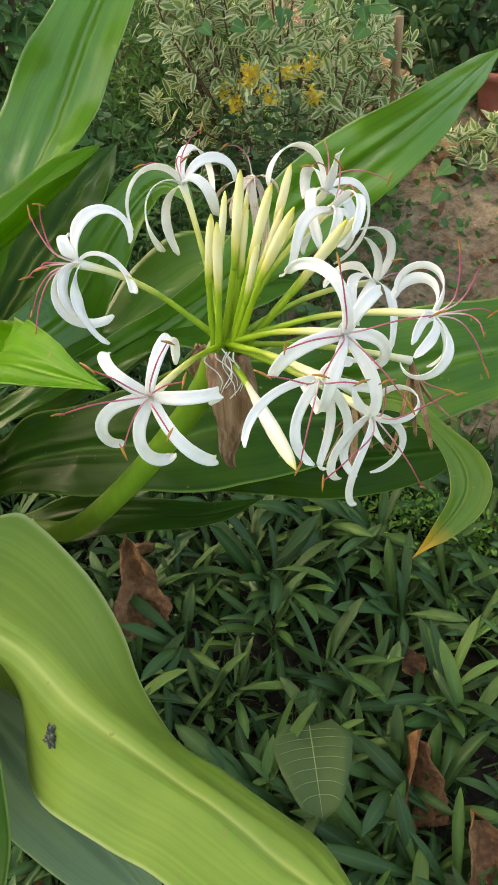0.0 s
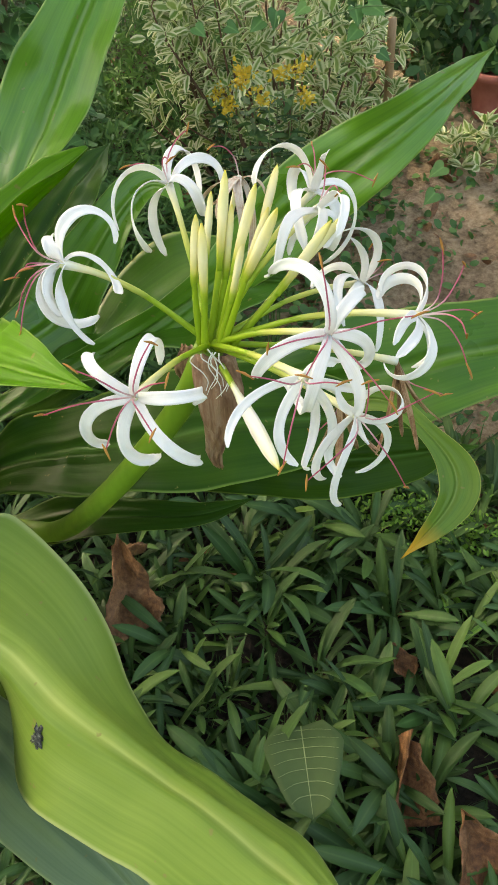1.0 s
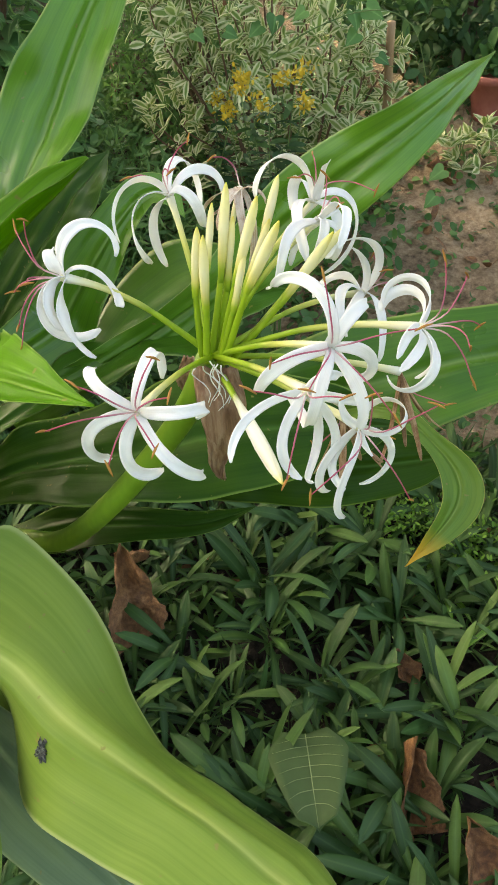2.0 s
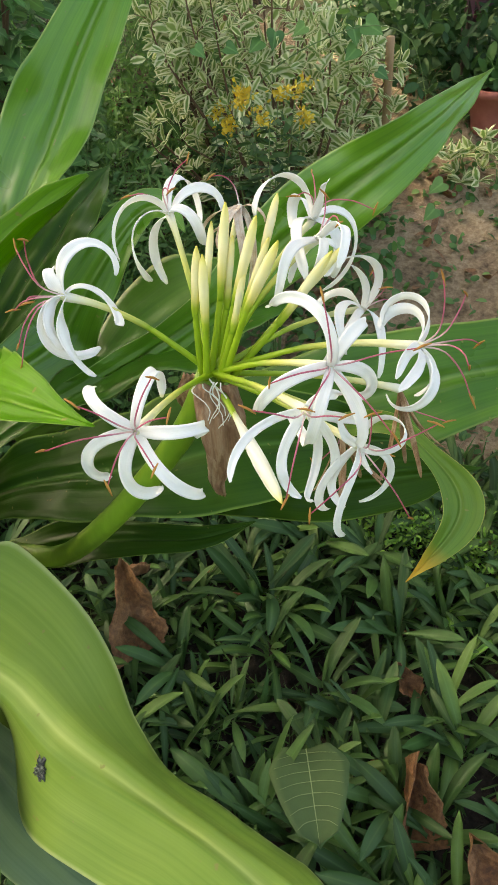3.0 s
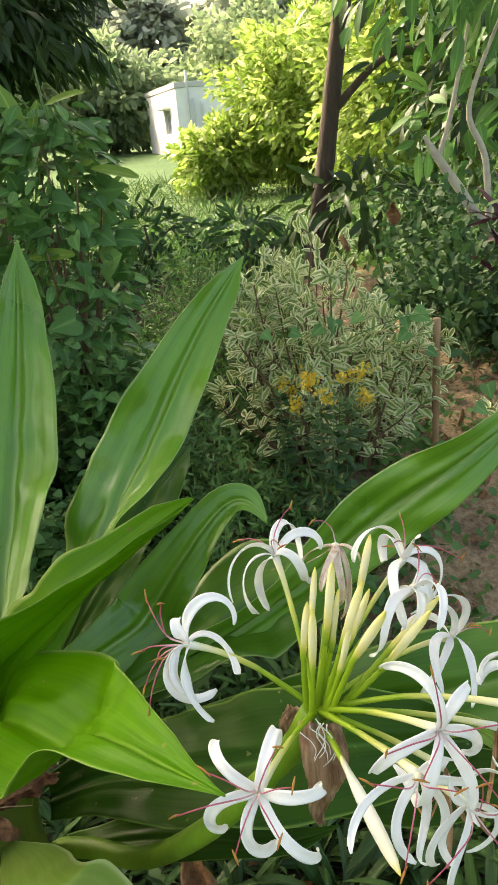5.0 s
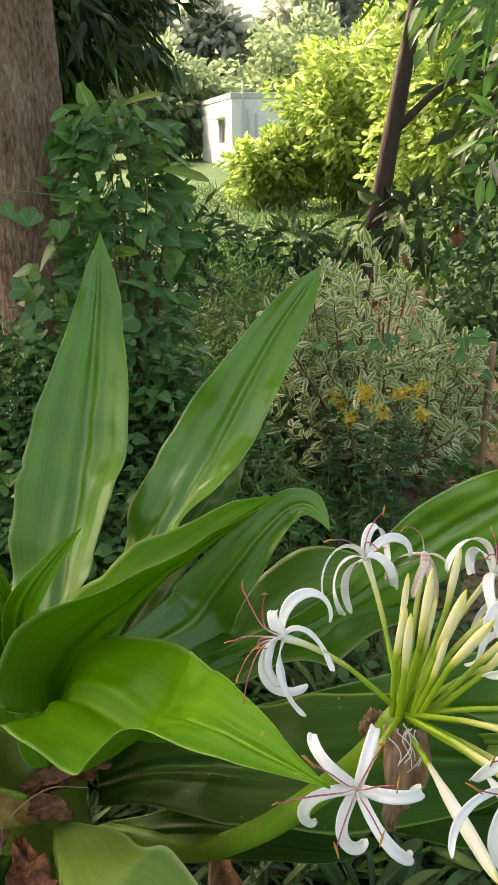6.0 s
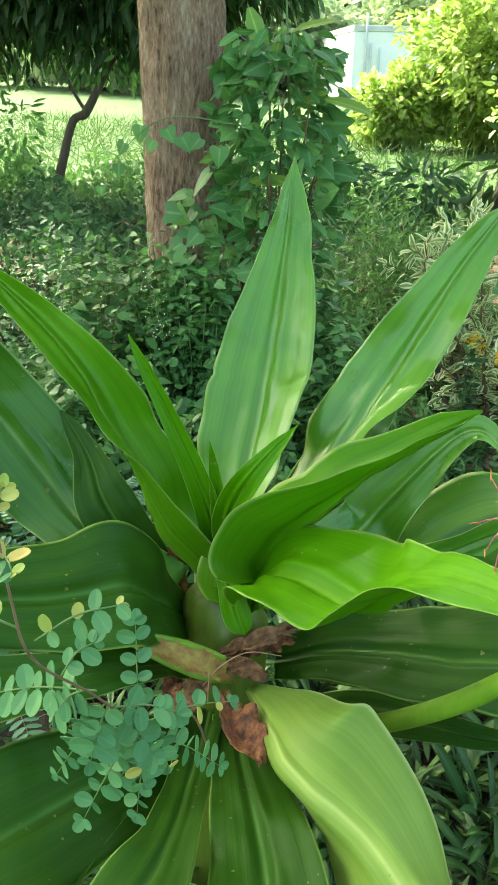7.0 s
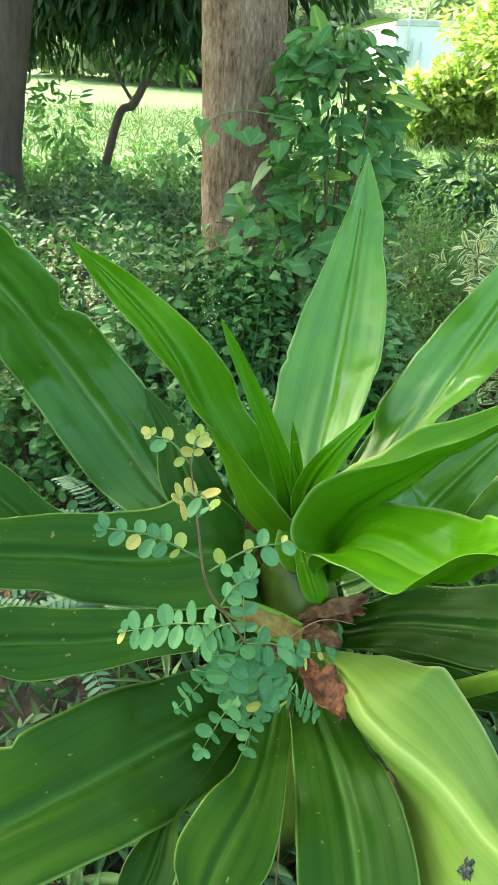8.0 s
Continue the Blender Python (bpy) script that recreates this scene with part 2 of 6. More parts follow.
M_PIPE = mottled("grey pipe", [(0.3, (0.45, 0.46, 0.47)), (0.7, (0.6, 0.6, 0.6))], 5, 0.5, 0.1, 0.002)
M_BLACK = mottled("blackened spot", [(0.42, (0.004, 0.005, 0.008)), (0.50, (0.03, 0.035, 0.03)), (0.58, (0.15, 0.17, 0.13))], 300, 0.5, 0.5, 0.002)

M_COVER = small_leaf("lance leaves of ground cover", [(0.0, (0.025, 0.078, 0.014)), (0.7, (0.056, 0.146, 0.026)), (1.0, (0.105, 0.215, 0.036))], 0.55, 0.2, 0.08)
M_HERB = small_leaf("herb leaves", [(0.0, (0.05, 0.15, 0.035)), (0.6, (0.09, 0.22, 0.05)), (1.0, (0.16, 0.31, 0.07))], 0.55, 0.3)
# Darker than the herb green: shade over the undergrowth is in this colour.
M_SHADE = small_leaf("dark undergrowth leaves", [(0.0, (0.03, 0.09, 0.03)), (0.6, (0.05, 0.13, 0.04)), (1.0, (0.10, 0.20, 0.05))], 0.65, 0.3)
M_WEED = small_leaf("feathery weed leaves", [(0.0, (0.055, 0.15, 0.035)), (0.6, (0.11, 0.24, 0.06)), (1.0, (0.19, 0.33, 0.085))], 0.6, 0.35)
M_VINE = small_leaf("vine leaves", [(0.0, (0.06, 0.17, 0.042)), (0.6, (0.11, 0.265, 0.064)), (1.0, (0.20, 0.38, 0.10))], 0.55, 0.3, 0.2)
M_VARI = small_leaf("white edged leaves", [(0.0, (0.14, 0.26, 0.05)), (0.6, (0.22, 0.35, 0.08)), (1.0, (0.34, 0.45, 0.13))], 0.6, 0.35, 0.0, (0.76, 0.77, 0.50))
M_SPRIG = small_leaf("blue green leaflets", [(0.0, (0.075, 0.215, 0.075)), (0.6, (0.105, 0.275, 0.095)), (1.0, (0.155, 0.34, 0.115))], 0.7, 0.25, 0.06)
M_YELLOWLET = small_leaf("yellowing leaflets", [(0.0, (0.62, 0.46, 0.12)), (1.0, (0.40, 0.50, 0.10))], 0.55, 0.25)
M_CROWN = small_leaf("tree leaves", [(0.0, (0.02, 0.052, 0.014)), (0.6, (0.036, 0.085, 0.021)), (1.0, (0.065, 0.13, 0.03))], 0.5, 0.2)
# Sunlight and glare on the bushes are put into these bright colours.
M_LIME = small_leaf("yellow green leaves with painted sunlight", [(0.0, (0.18, 0.31, 0.045)), (0.5, (0.40, 0.54, 0.12)), (1.0, (0.64, 0.71, 0.33))], 0.5, 0.6)
# Distance haze is painted into these pale grey-green leaf colours.
M_FAR_HAZE = small_leaf("far wood leaves paled for haze", [(0.0, (0.42, 0.47, 0.36)), (0.6, (0.52, 0.56, 0.46)), (1.0, (0.62, 0.65, 0.56))], 0.8, 0.55)
# Nearer trees beyond the meadow, also paled to carry haze in their colour.
M_MIDTREE_HAZE = small_leaf("dense tree leaves paled for haze", [(0.0, (0.22, 0.31, 0.16)), (0.6, (0.32, 0.42, 0.22)), (1.0, (0.45, 0.53, 0.28))], 0.7, 0.55)
M_GRASS = small_leaf("meadow grass blades", [(0.0, (0.046, 0.104, 0.022)), (0.6, (0.074, 0.140, 0.034)), (1.0, (0.125, 0.185, 0.064))], 0.7, 0.4)
M_GOLD = small_leaf("yellow florets", [(0.0, (0.62, 0.42, 0.03)), (1.0, (0.72, 0.56, 0.06))], 0.6, 0.25)
M_LIMELEAF = small_leaf("yellowish broad leaves", [(0.0, (0.14, 0.29, 0.04)), (1.0, (0.28, 0.40, 0.06))], 0.5, 0.35, 0.3)
M_MOSS = small_leaf("bright moss fern", [(0.0, (0.12, 0.30, 0.03)), (1.0, (0.24, 0.46, 0.06))], 0.6, 0.3)
M_FERN = small_leaf("fern leaflets", [(0.0, (0.04, 0.14, 0.07)), (1.0, (0.08, 0.21, 0.105))], 0.55, 0.2)
M_WHITEBIT = small_leaf("white florets", [(0.0, (0.7, 0.7, 0.66)), (1.0, (0.82, 0.82, 0.8))], 0.6, 0.2)

# ---- mesh helpers ----


def mesh_object(name, verts, faces, material, parent=None, uvs=None, label="", smooth=True):
    me = bpy.data.meshes.new(name)
    me.from_pydata([tuple(v) for v in verts], [], [tuple(f) for f in faces])
    if uvs is not None:
        lay = me.uv_layers.new(name="UVMap")
        idx = np.empty(len(me.loops), dtype=np.int32)
        me.loops.foreach_get("vertex_index", idx)
        lay.data.foreach_set("uv", np.asarray(uvs, dtype=np.float32)[idx].ravel())
    me.materials.append(material)
    if smooth:
        me.polygons.foreach_set("use_smooth", [True] * len(me.polygons))
    ob = new(name, me)
    ob.parent = parent
    if label:
        tagged(ob, label)
    return ob


def part(name, bm, material, parent, label="", smooth=True):
    me = bpy.data.meshes.new(name)
    bm.to_mesh(me)
    bm.free()
    me.materials.append(material)
    if smooth:
        me.polygons.foreach_set("use_smooth", [True] * len(me.polygons))
    ob = new(name, me)
    ob.parent = parent
    if label:
        tagged(ob, label)
    return ob


def spline(pts, n):
    p = np.asarray(pts, float)
    k = len(p)
    q = np.vstack([2 * p[0] - p[1], p, 2 * p[-1] - p[-2]])
    u = np.linspace(0, k - 1, n)
    i = np.minimum(u.astype(int), k - 2)
    f = (u - i)[:, None]
    a, b, c, d = q[i], q[i + 1], q[i + 2], q[i + 3]
    return 0.5 * (2 * b + (c - a) * f + (2 * a - 5 * b + 4 * c - d) * f * f + (3 * b - a - 3 * c + d) * f ** 3)


def tube_mesh(pts, radii, n=24, sides=10, rng=None, rough=0.0):
    """Verts and faces of a capped tube along a spline."""
    c = spline(pts, n)
    r = spline(np.asarray(radii, float)[:, None], n)[:, 0]
    t = np.gradient(c, axis=0)
    t /= np.linalg.norm(t, axis=1)[:, None] + 1e-12
    ref = np.array([0.13, 0.21, 0.97]) if abs(t[0, 2]) < 0.8 else np.array([0.97, 0.2, 0.1])
    s = np.cross(t, ref)
    s /= np.linalg.norm(s, axis=1)[:, None]
    o = np.cross(s, t)
    ang = np.linspace(0, 2 * math.pi, sides, endpoint=False)
    rr = np.maximum(r, 1e-4)[:, None] * np.ones(sides)[None]
    if rng is not None:
        rr = rr * (1 + rough * rng.standard_normal((n, sides)) * 0.5 + rough * rng.standard_normal(sides)[None])
    v = c[:, None, :] + rr[..., None] * (np.cos(ang)[None, :, None] * s[:, None, :] + np.sin(ang)[None, :, None] * o[:, None, :])
    faces = [(i * sides + j, i * sides + (j + 1) % sides, (i + 1) * sides + (j + 1) % sides, (i + 1) * sides + j)
             for i in range(n - 1) for j in range(sides)]
    faces += [tuple(range(sides))[::-1], tuple((n - 1) * sides + j for j in range(sides))]
    return v.reshape(-1, 3), faces


def tube(name, pts, radii, material, parent=None, n=24, sides=10, label="", rng=None, rough=0.0):
    v, f = tube_mesh(pts, radii, n, sides, rng, rough)
    return mesh_object(name, v, f, material, parent, [(j / sides, i / (n - 1)) for i in range(n) for j in range(sides)], label)


SHAPES = {  # half widths along a leaf: base, three stations, tip
    "lance": (0.10, 0.75, 1.0, 0.62, 0.02),
    "oval": (0.25, 0.85, 1.0, 0.85, 0.30),
    "heart": (0.75, 1.0, 0.85, 0.42, 0.03),
    "blade": (0.8, 1.0, 0.85, 0.5, 0.05),
}


def leaf_arrays(p, d, nrm, length, width, shape="lance", fold=0.25, droop=0.25):
    """Many leaves at once: places p, directions d, face normals nrm. Each leaf is a keeled blade of 15 points."""
    p, d, nrm = (np.asarray(a, float) for a in (p, d, nrm))
    n = len(p)
    d = d / (np.linalg.norm(d, axis=1)[:, None] + 1e-9)
    s = np.cross(d, nrm)
    s /= np.linalg.norm(s, axis=1)[:, None] + 1e-9
    up = np.cross(s, d)
    length, width = np.broadcast_to(length, n), np.broadcast_to(width, n)
    vs = np.array((0.0, 0.22, 0.5, 0.78, 1.0))
    hw = np.array(SHAPES[shape])
    out = np.empty((n, 5, 3, 3))
    for i in range(5):
        mid = p + d * (length * vs[i])[:, None] - up * (length * droop * vs[i] ** 2)[:, None]
        for j, side in enumerate((-1, 0, 1)):
            out[:, i, j] = mid + s * (side * hw[i] * width / 2)[:, None] + up * (abs(side) * hw[i] * width * fold / 2)[:, None]
    quads = np.array([(i * 3 + j, i * 3 + j + 1, i * 3 + j + 4, i * 3 + j + 3) for i in range(4) for j in range(2)])
    faces = (np.arange(n)[:, None, None] * 15 + quads[None]).reshape(-1, 4)
    uv = np.array([(j / 2, vs[i]) for i in range(5) for j in range(3)])
    return out.reshape(-1, 3), faces, np.tile(uv, (n, 1))


def leaf_mass(name, p, d, nrm, length, width, material, parent=None, shape="lance", fold=0.25, droop=0.25, label=""):
    v, f, uv = leaf_arrays(p, d, nrm, length, width, shape, fold, droop)
    me = bpy.data.meshes.new(name)
    me.vertices.add(len(v))
    me.vertices.foreach_set("co", v.astype(np.float32).ravel())
    me.loops.add(f.size)
    me.loops.foreach_set("vertex_index", f.astype(np.int32).ravel())
    me.polygons.add(len(f))
    me.polygons.foreach_set("loop_start", np.arange(0, f.size, 4, dtype=np.int32))
    me.update(calc_edges=True)
    lay = me.uv_layers.new(name="UVMap")
    lay.data.foreach_set("uv", uv[f.ravel()].astype(np.float32).ravel())
    me.polygons.foreach_set("use_smooth", np.ones(len(f), dtype=bool))
    me.materials.append(material)
    ob = new(name, me)
    ob.parent = parent
    tagged(ob, label, kind="stuff")
    return ob


def unit(rng, n, up=0.0):
    v = rng.standard_normal((n, 3))
    v[:, 2] += up
    return v / (np.linalg.norm(v, axis=1)[:, None] + 1e-9)


def thing(name, place, label, category, group="", kind=""):
    e = new(name)
    e.location = place
    return tagged(e, label, category, group, kind)


# ---- ground ----


def rise(x, y):
    """Height of the ground: a level bed, then a low rise towards the trees and the meadow."""
    a = np.clip((np.asarray(y, float) - 1.3) / 2.6, 0, 1)
    far = np.clip((np.asarray(y, float) - 6.0) / 30.0, 0, 1)
    return 0.45 * a * a * (3 - 2 * a) + 0.3 * far


def bumps(x, y):
    return 0.018 * np.sin(x * 9.1 + y * 3.3) * np.sin(y * 7.7 - x * 2.1) + 0.010 * np.sin(x * 23 + 1.3) * np.sin(y * 19 + 0.4)


def ground_z(x, y):
    return rise(x, y) + bumps(np.asarray(x, float), np.asarray(y, float))


def meadow_material():
    """One ground sheet: bare soil and litter under the trees, turf of the meadow beyond."""
    m, t, n, l, p = nodes_of("soil and meadow turf")
    geo = n.new("ShaderNodeNewGeometry")
    sp = n.new("ShaderNodeSeparateXYZ")
    l.new(geo.outputs["Position"], sp.inputs[0])
    fine = noise_fac(t, 45.0, 6.0, geo.outputs["Position"], 0.7)
    mid = noise_fac(t, 5.0, 4.0, geo.outputs["Position"])
    soil = ramp(t, math_node(t, "ADD", math_node(t, "MULTIPLY", fine, 0.6), math_node(t, "MULTIPLY", mid, 0.4)),
                [(0.34, (0.10, 0.064, 0.036)), (0.46, (0.25, 0.168, 0.095)), (0.56, (0.38, 0.270, 0.165)), (0.70, (0.54, 0.42, 0.28))])
    dark_soil = ramp(t, fine, [(0.35, (0.012, 0.009, 0.006)), (0.6, (0.04, 0.027, 0.017)), (0.8, (0.09, 0.06, 0.04))])
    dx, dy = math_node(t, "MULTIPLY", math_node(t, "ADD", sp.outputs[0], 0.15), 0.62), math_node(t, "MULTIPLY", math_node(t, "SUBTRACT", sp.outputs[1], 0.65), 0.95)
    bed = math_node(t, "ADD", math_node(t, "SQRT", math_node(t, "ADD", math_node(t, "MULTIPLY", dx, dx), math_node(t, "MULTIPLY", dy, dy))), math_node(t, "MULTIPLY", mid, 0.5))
    # Soil turns near-black in the lily bed and towards lower x.
    soil = blend(t, ramp(t, math_node(t, "MULTIPLY", bed, 0.5), [(0.48, (1, 1, 1)), (0.62, (0, 0, 0))]), soil, dark_soil)
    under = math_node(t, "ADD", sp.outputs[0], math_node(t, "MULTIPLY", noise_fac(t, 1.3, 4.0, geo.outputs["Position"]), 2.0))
    soil = blend(t, ramp(t, math_node(t, "ADD", math_node(t, "MULTIPLY", under, 0.4), 0.3), [(0.56, (0.85,) * 3), (0.78, (0, 0, 0))]), soil, dark_soil)
    turf = ramp(t, math_node(t, "ADD", math_node(t, "MULTIPLY", fine, 0.4), math_node(t, "MULTIPLY", noise_fac(t, 0.6, 3.0, geo.outputs["Position"]), 0.6)),
                [(0.35, (0.030, 0.080, 0.012)), (0.65, (0.066, 0.128, 0.028))])
    edge = math_node(t, "ADD", sp.outputs[1], math_node(t, "MULTIPLY", mid, 1.6))
    col = blend(t, ramp(t, math_node(t, "MULTIPLY", edge, 0.1), [(0.66, (0, 0, 0)), (0.74, (1, 1, 1))]), soil, turf)
    ax, ay = math_node(t, "SUBTRACT", sp.outputs[0], 0.3), math_node(t, "SUBTRACT", sp.outputs[1], 2.2)
    away = math_node(t, "ADD", math_node(t, "SQRT", math_node(t, "ADD", math_node(t, "MULTIPLY", ax, ax), math_node(t, "MULTIPLY", ay, ay))), math_node(t, "MULTIPLY", noise_fac(t, 0.9, 4.0, geo.outputs["Position"]), 2.4))
    col = blend(t, ramp(t, math_node(t, "MULTIPLY", away, 0.1), [(0.40, (0, 0, 0)), (0.52, (1, 1, 1))]), col, turf)
    l.new(col, p.inputs["Base Color"])
    p.inputs["Roughness"].default_value = 0.95
    add_bump(t, p, fine, 0.9, 0.02)
    return m


def build_ground():
    xs = np.concatenate([-np.geomspace(300, 4, 18), np.linspace(-3.6, 2.6, 90), np.geomspace(3, 300, 18)])
    ys = np.concatenate([-np.geomspace(300, 1.2, 14), np.linspace(-1, 5, 90), np.geomspace(5.3, 600, 34)])
    gx, gy = np.meshgrid(xs, ys)
    v = np.stack([gx, gy, ground_z(gx, gy)], 2).reshape(-1, 3)
    w = len(xs)
    f = [(j * w + i, j * w + i + 1, (j + 1) * w + i + 1, (j + 1) * w + i) for j in range(len(ys) - 1) for i in range(w - 1)]
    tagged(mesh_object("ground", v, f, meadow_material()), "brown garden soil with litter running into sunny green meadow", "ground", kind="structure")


build_ground()

# ---- the lily ----
FACING = (0.1, -0.8, 0.6)
TOPWISE = (0.1, -0.5, 0.85)
def evened(rows, n, soft):
    """Rows spaced evenly along their length, with sharp bends rounded off; the ends stay."""
    d = np.concatenate([[0], np.cumsum(np.linalg.norm(np.diff(rows[:, :3], axis=0), axis=1))])
    u = np.linspace(0, d[-1], n)
    e = np.stack([np.interp(u, d, rows[:, k]) for k in range(rows.shape[1])], 1)
    m = n // 2
    big = np.vstack([2 * e[0] - e[m:0:-1], e, 2 * e[-1] - e[-2:-m - 2:-1]])
    x = np.arange(-m, m + 1)
    g = np.exp(-0.5 * (x / (soft * n)) ** 2)
    g /= g.sum()
    return np.stack([np.convolve(big[:, k], g, "valid") for k in range(e.shape[1])], 1)[:n]


def strap(name, facing, keel, stations, material, parent, seed, label="", wave=1.0, bites=()):
    """A thick strap leaf with rounded keel, wavy margins and shallow pleats, lofted through its stations."""
    s = np.asarray(stations, float)
    n, w = 72, 25
    all5 = evened(spline(s, 120), n, 0.05)
    c = all5[:, :3]
    wid = np.maximum(all5[:, 3], 0.002)
    end = np.linspace(0, 1, n)
    wid *= np.clip((1 - end) / 0.10, 0.03, 1) ** 0.6
    tw = np.radians(all5[:, 4])
    t = np.gradient(c, axis=0)
    t /= np.linalg.norm(t, axis=1)[:, None]
    side = np.cross(t, np.asarray(facing, float))
    side /= np.linalg.norm(side, axis=1)[:, None]
    nn = np.cross(side, t)
    sd = side * np.cos(tw)[:, None] + nn * np.sin(tw)[:, None]
    up = nn * np.cos(tw)[:, None] - side * np.sin(tw)[:, None]
    rng = np.random.default_rng(seed)
    ph = rng.uniform(0, 6.28, 6)
    a = radians(keel)
    u = np.linspace(-1, 1, w)
    top = np.empty((n, w, 3))
    low = np.empty((n, w, 3))
    arc = np.concatenate([[0], np.cumsum(np.linalg.norm(np.diff(c, axis=0), axis=1))])
    for j, x in enumerate(u):
        h = wid / 2
        for sg, at, deep, span in bites:
            if x * sg > 0:
                h = h * (1 - deep * np.exp(-((end - at) / span) ** 4))
        lift = abs(x) ** 1.35 * math.sin(a) * h
        ripple = wave * 0.0045 * x * x * (np.sin(arc * 31 + ph[0 if x < 0 else 1]) + 0.6 * np.sin(arc * 57 + ph[2 if x < 0 else 3])) * np.clip(wid / 0.08, 0, 1.3)
        full = np.clip(wid / 0.1, 0, 1.3)
        pleat = (0.0005 * math.sin(x * 13 + ph[4]) + 0.0003 * math.sin(x * 29 + ph[5]) - 0.0048 * math.exp(-(x / 0.09) ** 2) + 0.0030 * math.exp(-((abs(x) - 0.22) / 0.10) ** 2)) * full
        pleat = pleat + wave * full * np.array([0.0062 * noise.noise(Vector((q * 11, x * 1.3, seed * 1.7))) + 0.0032 * noise.noise(Vector((q * 26, x * 2.2, seed * 2.9))) for q in arc])
        top[:, j] = c + sd * (x * h * math.cos(a))[:, None] + up * (lift + ripple + pleat)[:, None]
        thick = 0.0008 + 0.0042 * math.exp(-(x / 0.16) ** 2) * np.clip(wid / 0.1, 0.2, 1)
        low[:, j] = top[:, j] - up * (thick if np.ndim(thick) else np.full(n, thick))[:, None]
    v = np.vstack([top.reshape(-1, 3), low.reshape(-1, 3)])
    k = n * w
    f = []
    for i in range(n - 1):
        for j in range(w - 1):
            q = i * w + j
            f.append((q, q + 1, q + w + 1, q + w))
            f.append((k + q, k + q + w, k + q + w + 1, k + q + 1))
        for j in (0, w - 1):
            q = i * w + j
            f.append((q, q + w, k + q + w, k + q) if j == 0 else (q + w, q, k + q, k + q + w))
    for i in (0, n - 1):
        for j in range(w - 1):
            q = i * w + j
            f.append((q, k + q, k + q + 1, q + 1) if i == 0 else (q + 1, k + q + 1, k + q, q))
    uv = np.array([((x + 1) / 2, y) for y in end for x in u])
    return mesh_object(name, v, f, material, parent, np.vstack([uv, uv]), label)


# insect-bitten leaf margins: side, place along the leaf, depth, span
BITES = {9: ((1, 0.60, 0.28, 0.022), (-1, 0.64, 0.30, 0.03), (1, 0.72, 0.10, 0.012)), 14: ((1, 0.55, 0.08, 0.01),), 0: ((-1, 0.45, 0.05, 0.012),)}
lily = thing("crinum_lily", (0, 0, 0), "large crinum lily with broad green strap leaves and white spider flowers", "plant")


def lily_leaf(facing, keel, material, stations):
    """The next leaf of the lily; stations: x, y, z, width, twist."""
    i = sum(o.name.startswith("leaf") for o in lily.children)
    strap("leaf", facing, keel, stations, material, lily, 40 + i, bites=BITES.get(i, ()))


lily_leaf(FACING, 24, M_LEAF, [(-0.540, 0.870, 0.665, 0.110, 35), (-0.552, 1.034, 0.812, 0.187, 28), (-0.557, 1.168, 0.954, 0.191, 4), (-0.562, 1.287, 1.116, 0.114, -17), (-0.581, 1.420, 1.289, 0.032, -49)])
lily_leaf(FACING, 24, M_LEAF, [(-0.477, 0.939, 0.705, 0.130, 80), (-0.389, 1.065, 0.863, 0.170, 55), (-0.315, 1.171, 1.004, 0.136, 3), (-0.235, 1.283, 1.146, 0.087, -17), (-0.168, 1.413, 1.236, 0.021, -26)])
lily_leaf(FACING, 45, M_FOLD, [(-0.462, 0.744, 0.740, 0.137, 14), (-0.466, 0.784, 0.765, 0.189, 59), (-0.432, 0.786, 0.823, 0.211, 88), (-0.377, 0.792, 0.901, 0.147, 78), (-0.294, 0.828, 0.968, 0.081, 49), (-0.186, 0.842, 1.052, 0.039, 28)])
lily_leaf(TOPWISE, 20, M_YOUNG, [(-0.520, 0.770, 0.758, 0.020, 28), (-0.465, 0.760, 0.758, 0.050, 28), (-0.407, 0.706, 0.852, 0.193, 21), (-0.301, 0.637, 0.868, 0.197, 18), (-0.231, 0.545, 0.985, 0.104, 17), (-0.176, 0.481, 1.033, 0.058, 17), (-0.097, 0.420, 1.056, 0.013, -12)])
lily_leaf(FACING, 14, M_LEAF, [(-0.472, 0.933, 0.684, 0.053, -7), (-0.345, 1.050, 0.710, 0.127, -13), (-0.343, 1.070, 0.711, 0.129, -4), (-0.285, 1.092, 0.794, 0.098, 4), (-0.201, 1.132, 0.893, 0.055, 9), (-0.159, 1.135, 0.901, 0.051, 11), (-0.129, 1.093, 0.873, 0.020, 10)])
lily_leaf(FACING, 25, M_YOUNG, [(-0.505, 0.815, 0.72, 0.030, 0), (-0.53, 0.815, 0.78, 0.046, 0), (-0.547, 0.82, 0.85, 0.044, -3), (-0.594, 0.819, 0.968, 0.032, -3), (-0.667, 0.829, 1.105, 0.013, 4)])
lily_leaf(FACING, 45, M_FOLD, [(-0.449, 0.813, 0.700, 0.136, -36), (-0.506, 0.825, 0.700, 0.156, -75), (-0.596, 0.807, 0.783, 0.150, -92), (-0.674, 0.828, 0.912, 0.135, -57), (-0.774, 0.841, 1.066, 0.102, -17), (-0.950, 0.879, 1.188, 0.015, 12)])
lily_leaf(FACING, 20, M_YOUNG, [(-0.515, 0.815, 0.75, 0.02, 0), (-0.524, 0.815, 0.80, 0.024, 0), (-0.534, 0.822, 0.875, 0.025, 0), (-0.547, 0.824, 0.963, 0.004, 0)])
